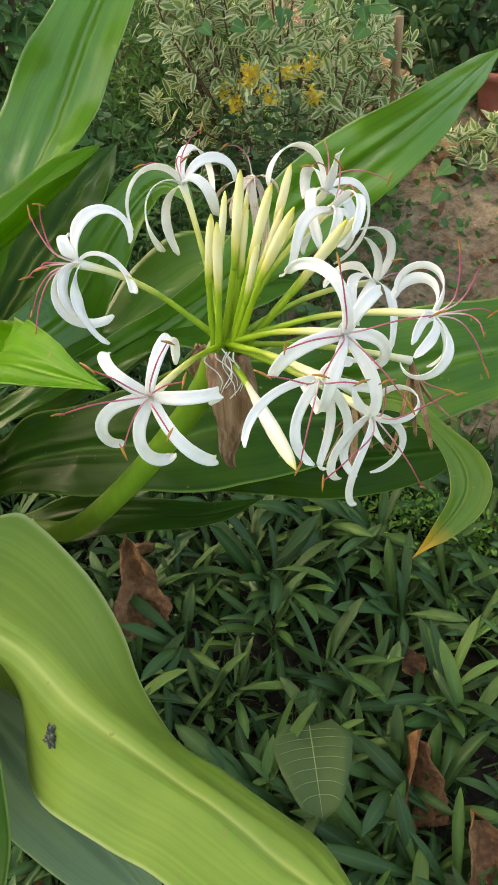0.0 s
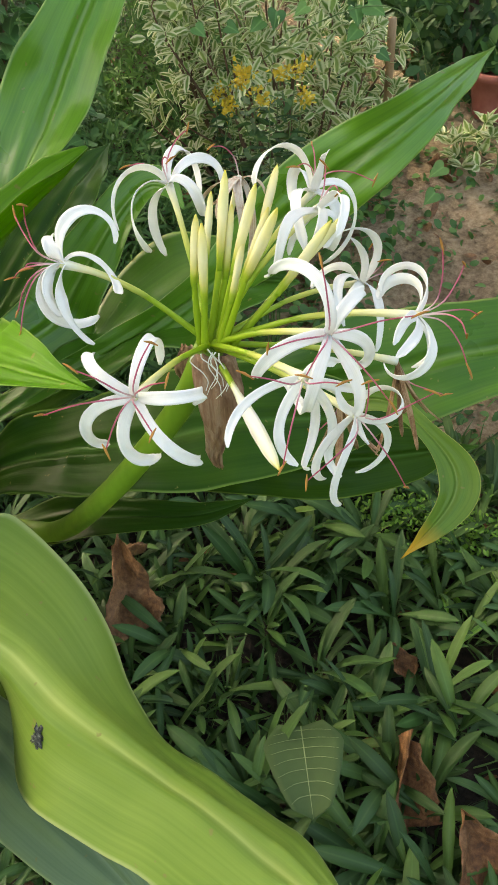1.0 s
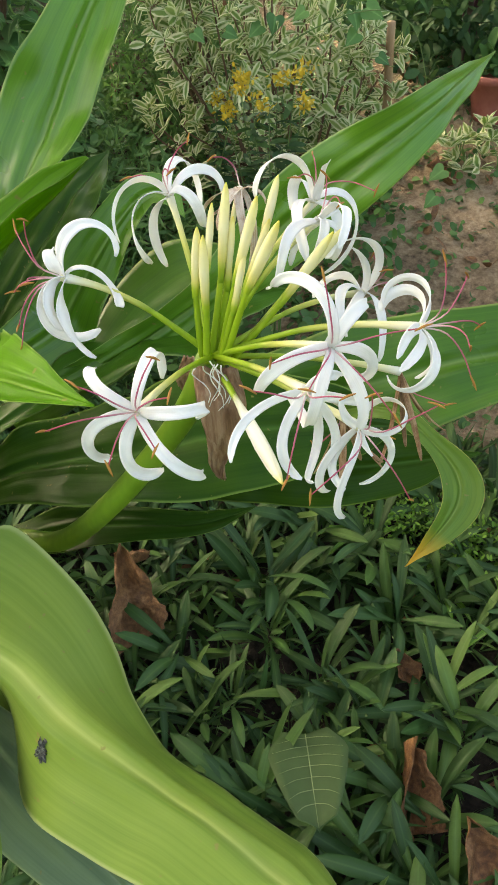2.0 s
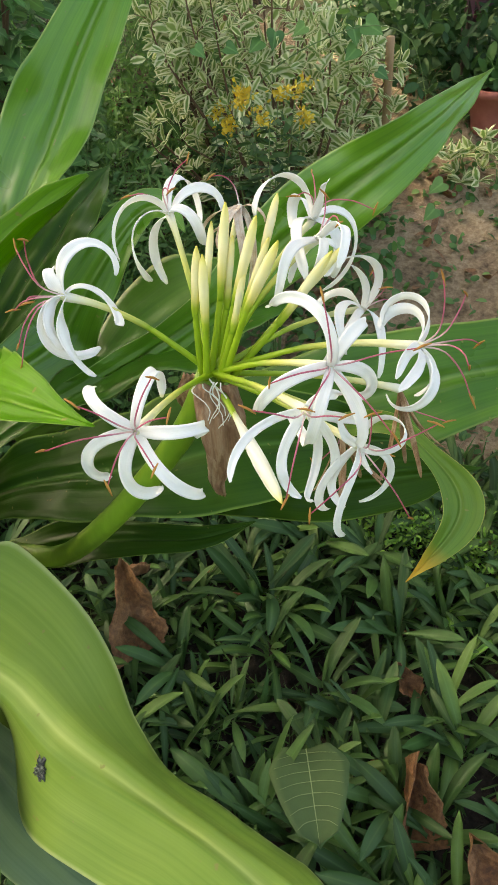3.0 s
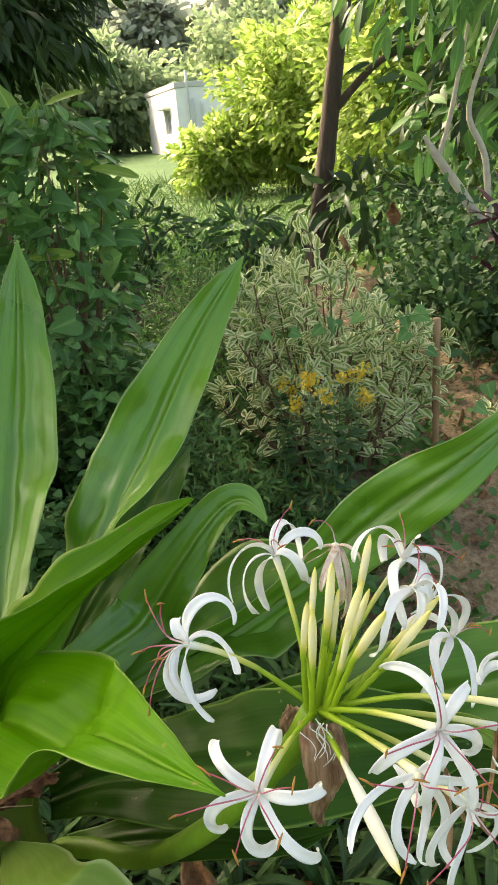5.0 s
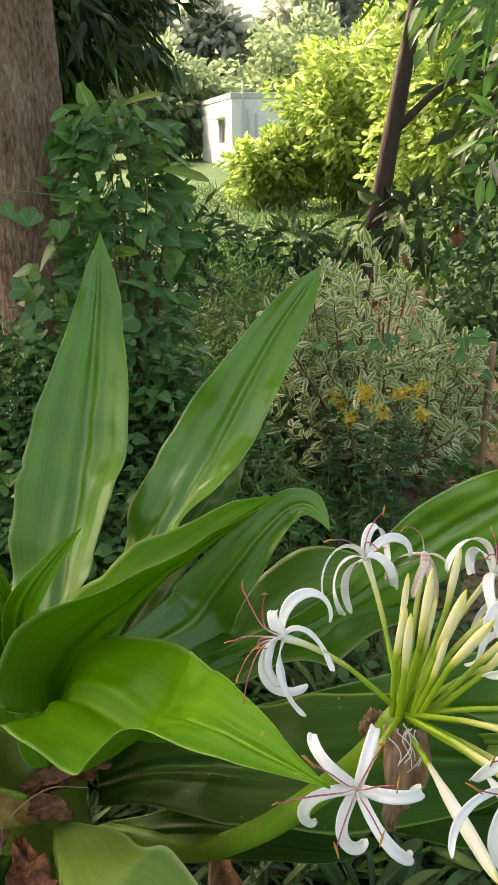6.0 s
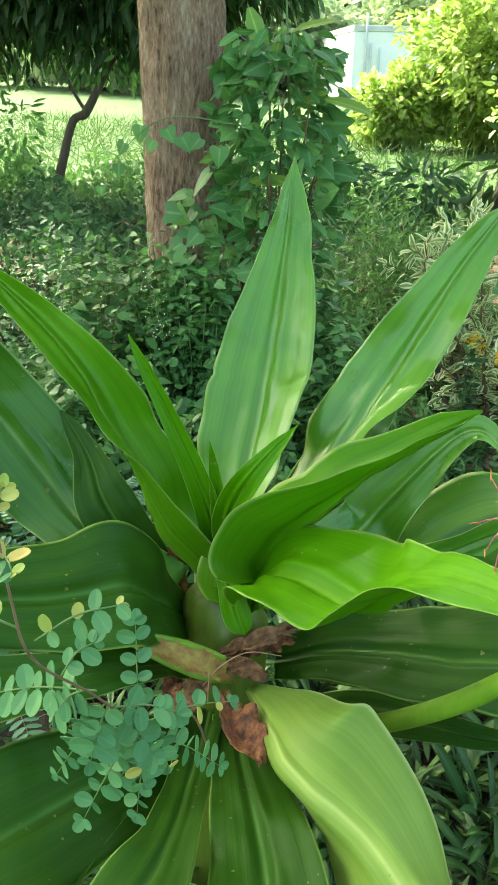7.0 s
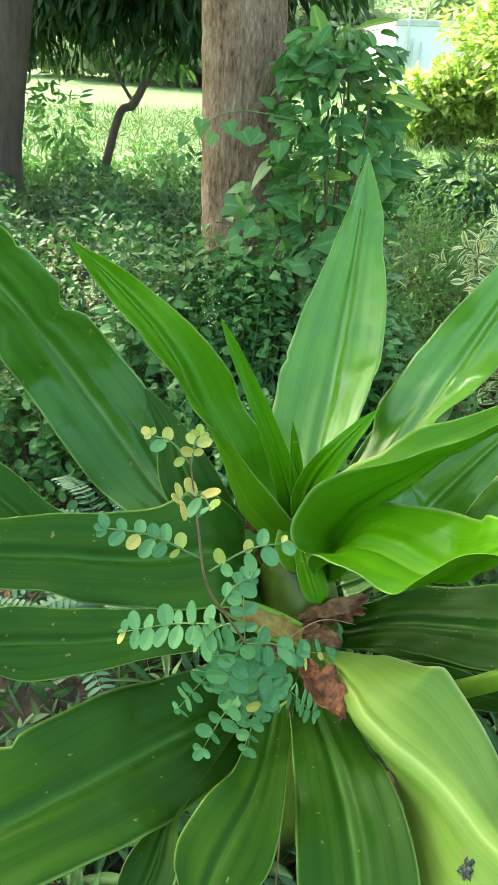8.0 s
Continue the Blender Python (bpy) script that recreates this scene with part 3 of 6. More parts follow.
lily_leaf(FACING, 20, M_YOUNG, [(-0.500, 0.815, 0.76, 0.030, 0), (-0.512, 0.805, 0.815, 0.046, 1), (-0.5, 0.775, 0.880, 0.049, 4), (-0.462, 0.755, 0.959, 0.036, 4), (-0.416, 0.805, 1.015, 0.008, 2)])
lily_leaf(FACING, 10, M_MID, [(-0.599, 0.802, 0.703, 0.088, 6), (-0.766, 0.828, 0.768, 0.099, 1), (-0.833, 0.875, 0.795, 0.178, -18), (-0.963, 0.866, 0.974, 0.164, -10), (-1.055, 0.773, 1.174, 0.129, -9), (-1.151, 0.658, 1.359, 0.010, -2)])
lily_leaf(FACING, 10, M_OLD_SHADE, [(-0.604, 0.837, 0.659, 0.05, 1), (-0.717, 0.823, 0.818, 0.098, -4), (-0.771, 0.878, 0.871, 0.049, -4), (-0.845, 0.923, 0.927, 0.018, -2)])
lily_leaf(TOPWISE, 6, M_OLD_SHADE, [(-0.570, 0.780, 0.670, 0.065, 2), (-0.599, 0.653, 0.827, 0.183, 14), (-0.646, 0.599, 0.832, 0.151, 10), (-0.767, 0.513, 0.863, 0.117, 0), (-0.836, 0.436, 0.904, 0.098, 1), (-0.902, 0.371, 0.946, 0.006, 0)])
lily_leaf(TOPWISE, 6, M_OLD_SHADE, [(-0.560, 0.730, 0.632, 0.061, -0), (-0.605, 0.533, 0.775, 0.067, -1), (-0.675, 0.454, 0.797, 0.078, -1), (-0.749, 0.375, 0.838, 0.095, 1), (-0.794, 0.317, 0.873, 0.011, 0)])
lily_leaf(TOPWISE, 8, M_OLD_SHADE, [(-0.600, 0.810, 0.615, 0.060, -0), (-0.805, 0.629, 0.786, 0.074, -0), (-0.884, 0.607, 0.830, 0.080, -0), (-0.952, 0.597, 0.896, 0.077, -0), (-1.035, 0.566, 0.972, 0.010, -0)])
lily_leaf(TOPWISE, 8, M_OLD_SHADE, [(-0.523, 0.66, 0.549, 0.07, 15), (-0.56, 0.52, 0.635, 0.14, 18), (-0.605, 0.39, 0.69, 0.172, 8), (-0.655, 0.27, 0.725, 0.165, -8), (-0.72, 0.17, 0.742, 0.14, -15), (-0.8, 0.08, 0.745, 0.09, -15), (-0.89, 0, 0.73, 0.01, -15)])
lily_leaf(TOPWISE, 10, M_OLD_SHADE, [(-0.504, 0.689, 0.591, 0.051, 0), (-0.460, 0.447, 0.658, 0.063, -0), (-0.459, 0.361, 0.677, 0.098, -1), (-0.460, 0.297, 0.692, 0.105, -1), (-0.462, 0.225, 0.686, 0.026, -1)])
lily_leaf(TOPWISE, 10, M_OLD_SHADE, [(-0.540, 0.670, 0.582, 0.052, -0), (-0.544, 0.361, 0.651, 0.019, -1), (-0.535, 0.311, 0.652, 0.068, 0), (-0.545, 0.220, 0.625, 0.030, 0)])
lily_leaf(TOPWISE, 10, M_OLD_SHADE, [(-0.466, 0.689, 0.594, 0.06, 0), (-0.41, 0.56, 0.64, 0.085, 0), (-0.365, 0.47, 0.658, 0.115, -1), (-0.325, 0.38, 0.65, 0.135, -2), (-0.295, 0.28, 0.605, 0.12, -1), (-0.275, 0.19, 0.55, 0.02, 0)])
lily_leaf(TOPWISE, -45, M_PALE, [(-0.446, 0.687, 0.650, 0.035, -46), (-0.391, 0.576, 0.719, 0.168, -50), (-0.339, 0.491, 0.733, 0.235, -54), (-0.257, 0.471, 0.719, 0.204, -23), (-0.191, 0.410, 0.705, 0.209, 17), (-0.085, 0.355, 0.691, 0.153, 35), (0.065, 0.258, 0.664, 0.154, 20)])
lily_leaf(TOPWISE, 8, M_OLD_SHADE, [(-0.434, 0.804, 0.604, 0.06, -5), (-0.33, 0.785, 0.675, 0.11, 8), (-0.215, 0.758, 0.712, 0.165, 20), (-0.14, 0.745, 0.74, 0.178, 20), (-0.04, 0.757, 0.752, 0.155, -5), (0.08, 0.79, 0.73, 0.1, -8), (0.174, 0.829, 0.694, 0.007, -3)])
lily_leaf(TOPWISE, 8, M_OLD_SHADE, [(-0.450, 0.842, 0.452, 0.039, 2), (-0.288, 0.778, 0.561, 0.072, 3), (-0.186, 0.754, 0.593, 0.047, 4), (-0.098, 0.741, 0.606, 0.032, 3), (-0.029, 0.758, 0.620, 0.012, 1)])
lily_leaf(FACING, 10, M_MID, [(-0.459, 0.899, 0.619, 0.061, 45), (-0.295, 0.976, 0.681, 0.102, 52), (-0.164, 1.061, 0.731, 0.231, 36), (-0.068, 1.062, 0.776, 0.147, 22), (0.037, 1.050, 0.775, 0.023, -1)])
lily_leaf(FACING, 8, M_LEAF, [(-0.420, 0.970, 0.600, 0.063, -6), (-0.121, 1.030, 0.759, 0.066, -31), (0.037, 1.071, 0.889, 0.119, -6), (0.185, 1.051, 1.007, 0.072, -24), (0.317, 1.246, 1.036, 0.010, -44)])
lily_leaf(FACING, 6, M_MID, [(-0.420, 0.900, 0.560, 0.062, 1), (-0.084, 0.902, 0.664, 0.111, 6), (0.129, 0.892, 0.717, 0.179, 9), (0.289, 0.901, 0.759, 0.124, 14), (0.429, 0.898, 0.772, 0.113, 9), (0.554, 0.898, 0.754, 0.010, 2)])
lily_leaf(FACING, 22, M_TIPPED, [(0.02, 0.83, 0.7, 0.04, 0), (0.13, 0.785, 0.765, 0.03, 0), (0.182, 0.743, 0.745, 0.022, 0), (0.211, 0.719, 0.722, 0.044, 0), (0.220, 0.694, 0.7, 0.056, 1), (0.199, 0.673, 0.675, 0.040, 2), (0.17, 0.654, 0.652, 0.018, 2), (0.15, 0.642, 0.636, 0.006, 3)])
lily_leaf(FACING, 12, M_OLD_SHADE, [(-0.520, 0.980, 0.620, 0.060, 0), (-0.460, 1.200, 0.700, 0.110, 10), (-0.400, 1.420, 0.760, 0.120, 10), (-0.345, 1.620, 0.790, 0.010, 0)])
lily_leaf(FACING, 8, M_OLD_SHADE, [(-0.43, 0.90, 0.52, 0.05, 0), (-0.15, 0.85, 0.61, 0.09, 0), (0.05, 0.80, 0.645, 0.10, 0), (0.16, 0.79, 0.665, 0.085, 0), (0.26, 0.785, 0.685, 0.01, 0)])
lily_leaf(TOPWISE, 10, M_GREYLEAF, [(-0.460, 0.640, 0.560, 0.030, -10), (-0.370, 0.510, 0.590, 0.050, -10), (-0.295, 0.440, 0.580, 0.090, -10), (-0.250, 0.405, 0.540, 0.120, -10), (-0.190, 0.370, 0.475, 0.090, -10), (-0.120, 0.330, 0.400, 0.010, -10)])

lily_leaf(FACING, 20, M_YOUNG, [(-0.503, 0.768, 0.775, 0.030, 0), (-0.480, 0.735, 0.755, 0.042, 0), (-0.466, 0.720, 0.738, 0.040, 0), (-0.458, 0.715, 0.722, 0.016, 0)])

# false stem of old leaf bases
rng = np.random.default_rng(5)
tube("pseudostem", [(-0.54, 0.85, -0.03), (-0.535, 0.83, 0.25), (-0.52, 0.79, 0.45), (-0.508, 0.765, 0.58), (-0.505, 0.78, 0.66), (-0.520, 0.795, 0.715), (-0.525, 0.80, 0.735)],
     [0.085, 0.078, 0.070, 0.066, 0.066, 0.056, 0.040], M_SHEATH, lily, 30, 20, "olive green stem of wrapped leaf bases", rng, 0.03)

UMBEL = Vector((-0.042, 0.570, 0.988))
scape = tube("scape", [(-0.50, 0.83, 0.30), (-0.470, 0.83, 0.45), (-0.386, 0.782, 0.535), (-0.284, 0.719, 0.600), (-0.174, 0.632, 0.758), (-0.082, 0.592, 0.90), tuple(UMBEL)],
             [0.014, 0.0145, 0.0145, 0.014, 0.013, 0.0118, 0.0125], M_SCAPE, lily, 36, 14, "thick green flower stalk")


def spathe(pts, widths, material, parent, seed):
    """A withered bract: a crumpled, curled sheet that tapers to a point."""
    rng = np.random.default_rng(seed)
    n, w = 26, 13
    c = spline(pts, n)
    wd = spline(np.asarray(widths)[:, None], n)[:, 0]
    v = []
    for i in range(n):
        for j in range(w):
            u = j / (w - 1) * 2 - 1
            a = u * 1.25
            cr = 0.0016 * math.sin(j * 2.1 + i * 0.3) + 0.0008 * rng.standard_normal()
            v.append(c[i] + np.array((math.sin(a) * wd[i] / 2, -math.cos(a) * wd[i] * 0.32 - cr, 0.001 * rng.standard_normal())))
    f = [(i * w + j, i * w + j + 1, (i + 1) * w + j + 1, (i + 1) * w + j) for i in range(n - 1) for j in range(w - 1)]
    ob = mesh_object("bract", v, f, material, parent, label="withered papery brown bract")
    so = ob.modifiers.new("thick", "SOLIDIFY")
    so.thickness = 0.0012
    return ob


spathe([(-0.040, 0.566, 0.986), (-0.036, 0.556, 0.95), (-0.040, 0.556, 0.91), (-0.046, 0.564, 0.878), (-0.044, 0.568, 0.856)],
       [0.036, 0.042, 0.024, 0.015, 0.007], M_BRACT, lily, 3)
spathe([(-0.058, 0.588, 0.978), (-0.066, 0.592, 0.953), (-0.064, 0.596, 0.925)], [0.02, 0.024, 0.01], M_BRACT, lily, 4)


def tepal(c, axis, across, shape, width, material, parent, rng, roll=0.0):
    """A narrow petal. shape: the side to which it leaves the throat, its lean from the axis at the throat and at the tip,
    length, how late it bends, and how far it swings sideways on the way."""
    around, th0, th1, length, power, swirl = shape
    n = 28
    pts, sides, p = [], [], np.array(c, float)
    axis, r0 = np.array(axis), np.array(across)
    r1 = np.cross(axis, r0)
    for i in range(n):
        u = i / (n - 1)
        a, w = radians(th0 + (th1 - th0) * u ** power), radians(around + swirl * u * u)
        turned = math.cos(w) * r0 + math.sin(w) * r1
        pts.append(p.copy())
        sides.append(np.cross(axis, turned))
        p = p + (math.cos(a) * axis + math.sin(a) * turned) * length / (n - 1)
    pts = np.array(pts)
    t = np.gradient(pts, axis=0)
    t /= np.linalg.norm(t, axis=1)[:, None]
    tw = rng.uniform(-0.45, 0.45)
    ph = rng.uniform(0, 6.28, 3)
    v, uv, w = [], [], 9
    for i in range(n):
        u = i / (n - 1)
        h = width / 2 * (1 + 0.06 * math.sin(u * 11 + ph[1])) * (0.55 + 0.50 * math.sin(math.pi * min(1, u * 0.88) ** 0.8) ** 0.8) * (1 if u < 0.93 else max(0.4, ((1 - u) / 0.07) ** 0.5))
        side = sides[i] - t[i] * np.dot(sides[i], t[i])
        side /= np.linalg.norm(side) + 1e-9
        up = np.cross(t[i], side)
        turn = tw * u + radians(roll) * min(1.0, u * 2.5)
        s = side * math.cos(turn) + up * math.sin(turn)
        o = np.cross(t[i], s)
        for j in range(w):
            x = j / (w - 1) * 2 - 1
            v.append(pts[i] + s * x * h + o * (h * (0.30 * x * x * (1.6 * u - 0.6) - 0.16 * math.exp(-(x / 0.22) ** 2) + 0.05 * math.cos(x * 9) + 0.12 * x * math.sin(u * 9 + ph[0]))))
            uv.append((j / (w - 1), u))
    f = [(i * w + j, i * w + j + 1, (i + 1) * w + j + 1, (i + 1) * w + j) for i in range(n - 1) for j in range(w - 1)]
    ob = mesh_object("tepal", v, f, material, parent, uv)
    so = ob.modifiers.new("thick", "SOLIDIFY")
    so.thickness = 0.0005
    return ob


def lily_flower(c, toward, tepals, seed, width=0.0085, material=None, label="", stamens=6, bend=0.012, reach=0.050, roll=0.0):
    """Floral tube with its stalk from the umbel, recurved tepals and wine-red stamens."""
    rng = np.random.default_rng(seed)
    material = material or M_PETAL
    c = Vector(c)
    b = UMBEL
    mid = (b + c) / 2 + Vector((0, 0, bend))
    d = (c - b)
    pts = [tuple(b), tuple(b + d * 0.25 + Vector((0, 0, bend * 0.6))), tuple(mid), tuple(b + d * 0.78 + Vector((0, 0, bend * 0.7))), tuple(c)]
    way = spline(pts, 41)
    fl = tube("flower", way[:24:4], [0.0030, 0.0027, 0.0025, 0.0024, 0.0022, 0.0020], M_STALK, lily, 14, 9, label or "white spider flower on a green stalk")
    tube("floral_tube", [way[k] for k in (17, 20, 25, 30, 35, 40)], [0.0020, 0.0024, 0.0024, 0.0026, 0.0030, 0.0038], M_TUBE, fl, 14, 9)
    axis = Vector(toward).normalized()
    r0 = Vector((0, 0, 1)).cross(axis).normalized()
    for shape in tepals:
        tepal(c, axis, r0, shape, width * rng.uniform(0.80, 1.0), material, fl, rng, roll)
    if material == M_PETAL:
        tube("throat", [tuple(c - axis * 0.002), tuple(c + axis * 0.002), tuple(c + axis * 0.005)], [0.0034, 0.0030, 0.0008], M_THROAT, fl, 8, 10)
    for k in range(stamens):
        ang = radians(360 * k / max(1, stamens) + 25 + rng.uniform(-20, 20))
        rad = np.array(Matrix.Rotation(ang, 3, axis) @ r0)
        ax = np.array(axis)
        sp, lg = rng.uniform(0.55, 1.15), reach * rng.uniform(0.8, 1.15)
        p1 = np.array(c) + ax * lg * 0.36 + rad * lg * 0.16 * sp
        p2 = np.array(c) + ax * lg * 0.56 + rad * lg * 0.55 * sp
        p3 = np.array(c) + ax * lg * 0.66 + rad * lg * 0.95 * sp + np.array((0, 0, -0.004))
        st = tube("stamen", [tuple(c), tuple(p1), tuple(p2), tuple(p3)], [0.00065, 0.00060, 0.00055, 0.00045], M_STAMEN, fl, 12, 5)
        q = rng.standard_normal(3) * 0.6 + rad * 0.5
        q /= np.linalg.norm(q)
        tube("anther", [tuple(p3 - q * 0.005), tuple(p3 + q * 0.001 + np.array((0, 0, 0.0008))), tuple(p3 + q * 0.007)], [0.0004, 0.0009, 0.0004], M_ANTHER, st, 7, 5)
    return fl


lily_flower((-0.079, 0.449, 1.028), (-0.05, -0.78, 0.6), [(151, 41, 190, 0.067, 0.98, -48), (76, 2, 250, 0.097, 0.74, 10), (357, 42, 267, 0.079, 1.50, 59), (304, 50, 211, 0.090, 1.26, 62), (244, 76, 172, 0.077, 0.90, 204), (192, 29, 167, 0.086, 0.45, 192)],
            1, 0.0088, label="fully open white flower with wine-red stamens", stamens=6, bend=0.006)
lily_flower((0.046, 0.483, 1.052), (0.1, -0.85, 0.5), [(86, -1, 177, 0.102, 0.67, 182), (58, 54, 174, 0.051, 1.07, -66), (356, 45, 147, 0.062, 0.34, -194), (303, 72, 161, 0.067, 2.37, -60), (243, 5, 250, 0.124, 0.82, 75), (179, 21, 175, 0.083, 1.24, 93)],
            2, 0.0088, label="fully open white flower with wine-red stamens", stamens=5, bend=0.006)
lily_flower((-0.142, 0.556, 1.068), (-0.9, -0.4, 0.3), [(100, 63, 292, 0.085, 1.30, 31), (125, 95, 305, 0.074, 0.57, 85), (111, 44, 207, 0.030, 3.10, 86), (317, 64, 148, 0.068, 0.93, 2), (299, -5, 223, 0.087, 0.76, 9), (312, -0, 146, 0.048, 0.66, -10)],
            3, 0.0105, stamens=6, roll=60)
lily_flower((-0.077, 0.669, 1.078), (-0.3, 0.0, 0.95), [(153, 7, 323, 0.118, 1.00, 42), (319, 5, 181, 0.098, 0.96, 17), (310, 25, 241, 0.098, 0.86, 80), (255, 68, 189, 0.077, 0.42, 7), (122, 46, 209, 0.068, 1.29, -15), (64, 6, 264, 0.077, 0.58, -93)],
            4, 0.0090, stamens=3, roll=40)
lily_flower((-0.021, 0.702, 1.070), (0, 0.2, 0.95), [(358, 89, 186, 0.054, 1.20, -27), (312, 127, 120, 0.051, 2.51, 14), (124, 85, 218, 0.089, 0.43, 4), (88, 71, 215, 0.089, 1.45, 41), (122, 71, 183, 0.039, 2.00, 51), (89, 79, 181, 0.086, 2.69, -41)],
            5, 0.0075, material=M_WILT, label="wilting flower with shrivelled petals", stamens=1)
lily_flower((0.042, 0.684, 1.064), (0.15, -0.05, 0.95), [(132, 19, 212, 0.106, 1.84, 44), (200, 30, 63, 0.067, 2.65, 0), (317, 29, 235, 0.129, 0.57, -25), (253, 52, 237, 0.077, 0.72, -71), (175, 62, 150, 0.118, 2.01, 63), (52, 46, 333, 0.073, 1.52, -41)],
            6, 0.0098, stamens=3, roll=40)
lily_flower((0.043, 0.615, 1.079), (0.35, -0.1, 0.9), [(19, 118, 200, 0.066, 0.83, 62), (157, 78, 233, 0.096, 2.33, 98), (206, 29, 150, 0.091, 1.59, -20), (304, 90, 264, 0.050, 1.47, 71), (193, 56, 253, 0.061, 2.76, 1), (351, 80, 119, 0.088, 0.40, 30)],
            7, 0.0088, stamens=2)
lily_flower((0.086, 0.672, 0.983), (0.75, 0.1, 0.6), [(14, 91, 245, 0.077, 1.76, -4), (111, 22, 163, 0.090, 1.51, -10), (116, 48, 102, 0.060, 1.45, -25), (199, 24, 142, 0.076, 0.39, 40), (128, 79, 109, 0.119, 0.53, 105), (147, 83, 181, 0.094, 1.54, 62)],
            8, 0.0085, stamens=3, roll=50)
lily_flower((0.107, 0.507, 1.050), (0.9, -0.25, 0.35), [(35, 53, 284, 0.076, 1.39, 10), (27, 68, 279, 0.065, 1.44, -2), (150, 74, 96, 0.081, 0.57, 37), (204, 52, 268, 0.079, 1.64, 24), (168, 68, 113, 0.075, 1.08, 5), (294, 79, 153, 0.073, 1.31, 9)],
            9, 0.0078, stamens=5, roll=25)
lily_flower((0.030, 0.457, 1.036), (-0.1, -0.9, 0.25), [(190, 92, 38, 0.076, 0.38, 103), (237, 69, 89, 0.069, 0.40, 104), (285, 141, -66, 0.113, 2.13, -70), (305, 120, 92, 0.077, 1.85, -70), (338, 97, 134, 0.047, 0.39, -7), (54, 86, 172, 0.030, 2.61, -132)],
            11, 0.0070, stamens=3, bend=0.004)
lily_flower((0.066, 0.469, 0.996), (0.35, -0.85, 0.1), [(136, 64, 108, 0.035, 1.06, -56), (358, -5, 339, 0.134, 0.74, 127), (323, 105, 105, 0.102, 0.60, -144), (230, 7, 117, 0.092, 0.34, 93), (218, 95, 114, 0.076, 2.70, 120), (226, 102, 34, 0.059, 2.81, 102)],
            12, 0.0068, stamens=4, bend=0.004)
lily_flower((0.109, 0.575, 0.965), (0.25, -0.35, -0.90), [(0, 8, 30, 0.055, 1.0, 30), (60, 12, 40, 0.065, 1.2, -40), (120, 15, 20, 0.075, 1.0, 20), (190, 20, 35, 0.080, 0.8, 10), (250, 12, 10, 0.070, 0.8, 30), (310, 5, 45, 0.060, 1.0, -30)],
            21, 0.0052, material=M_SPENT, label="spent flower with brown shrivelled petals", stamens=1, bend=0.006)
lily_flower((0.058, 0.518, 0.978), (0.15, -0.45, -0.90), [(0, 10, 40, 0.065, 1.0, 30), (60, 15, 50, 0.055, 1.2, -40), (130, 12, 35, 0.070, 1.0, 20), (200, 18, 40, 0.060, 0.8, 10), (260, 15, 30, 0.072, 0.8, 30), (320, 8, 45, 0.060, 1.0, -30)],
            22, 0.0050, material=M_SPENT, label="spent flower with brown shrivelled petals", stamens=2, bend=0.004)


def lily_bud(tip, base, seed, fat=0.0039, material=None, start=0.44):
    """A closed bud: green stalk and a slender body that swells and comes to a point."""
    rng = np.random.default_rng(500 + seed)
    tip, base = Vector(tip), Vector(base)
    d = tip - base
    side = Vector(rng.normal(0, 0.003, 3))
    st = tube("bud", [tuple(base), tuple(base + d * start * 0.5 + side * 0.6), tuple(base + d * (start + 0.02) + side)], [0.0030, 0.0027, 0.0022], M_STALK, lily, 10, 9, "closed cream bud on a green stalk")
    tube("bud_body", [tuple(base + d * (start + (1 - start) * u) + side * (1 - u)) for u in (-0.10, 0.08, 0.3, 0.6, 0.86, 1.0)],
         [0.0022, 0.0029, fat * 0.82, fat * 0.90, fat * 0.66, 0.0006], material or M_BUD, st, 26, 12, "", rng, 0.03)


for k, (tip, base, fat, start) in enumerate([
        ((-0.024, 0.597, 1.118), (-0.043, 0.568, 0.988), 0.0043, 0.52), ((-0.045, 0.573, 1.096), (-0.050, 0.566, 0.988), 0.0038, 0.54), ((-0.041, 0.570, 1.091), (-0.046, 0.560, 0.988), 0.0042, 0.46),
        ((-0.011, 0.563, 1.083), (-0.036, 0.562, 0.988), 0.0032, 0.56), ((-0.001, 0.564, 1.121), (-0.036, 0.566, 0.988), 0.0043, 0.50), ((0.012, 0.700, 1.082), (-0.032, 0.588, 0.988), 0.0045, 0.58),
        ((0.006, 0.603, 1.087), (-0.034, 0.578, 0.988), 0.0036, 0.50), ((0.014, 0.528, 1.119), (-0.032, 0.560, 0.988), 0.0045, 0.50), ((0.051, 0.563, 1.094), (-0.028, 0.564, 0.986), 0.0042, 0.50),
        ((0.063, 0.598, 1.082), (-0.026, 0.568, 0.986), 0.0042, 0.50), ((-0.020, 0.591, 1.095), (-0.040, 0.575, 0.988), 0.0030, 0.56), ((-0.040, 0.640, 1.085), (-0.048, 0.580, 0.988), 0.0034, 0.55)]):
    lily_bud(tip, base, k, fat, None, start)
lily_bud((0.014, 0.410, 0.999), (-0.034, 0.555, 0.978), 30, 0.0056, M_WHITEBUD, 0.30)

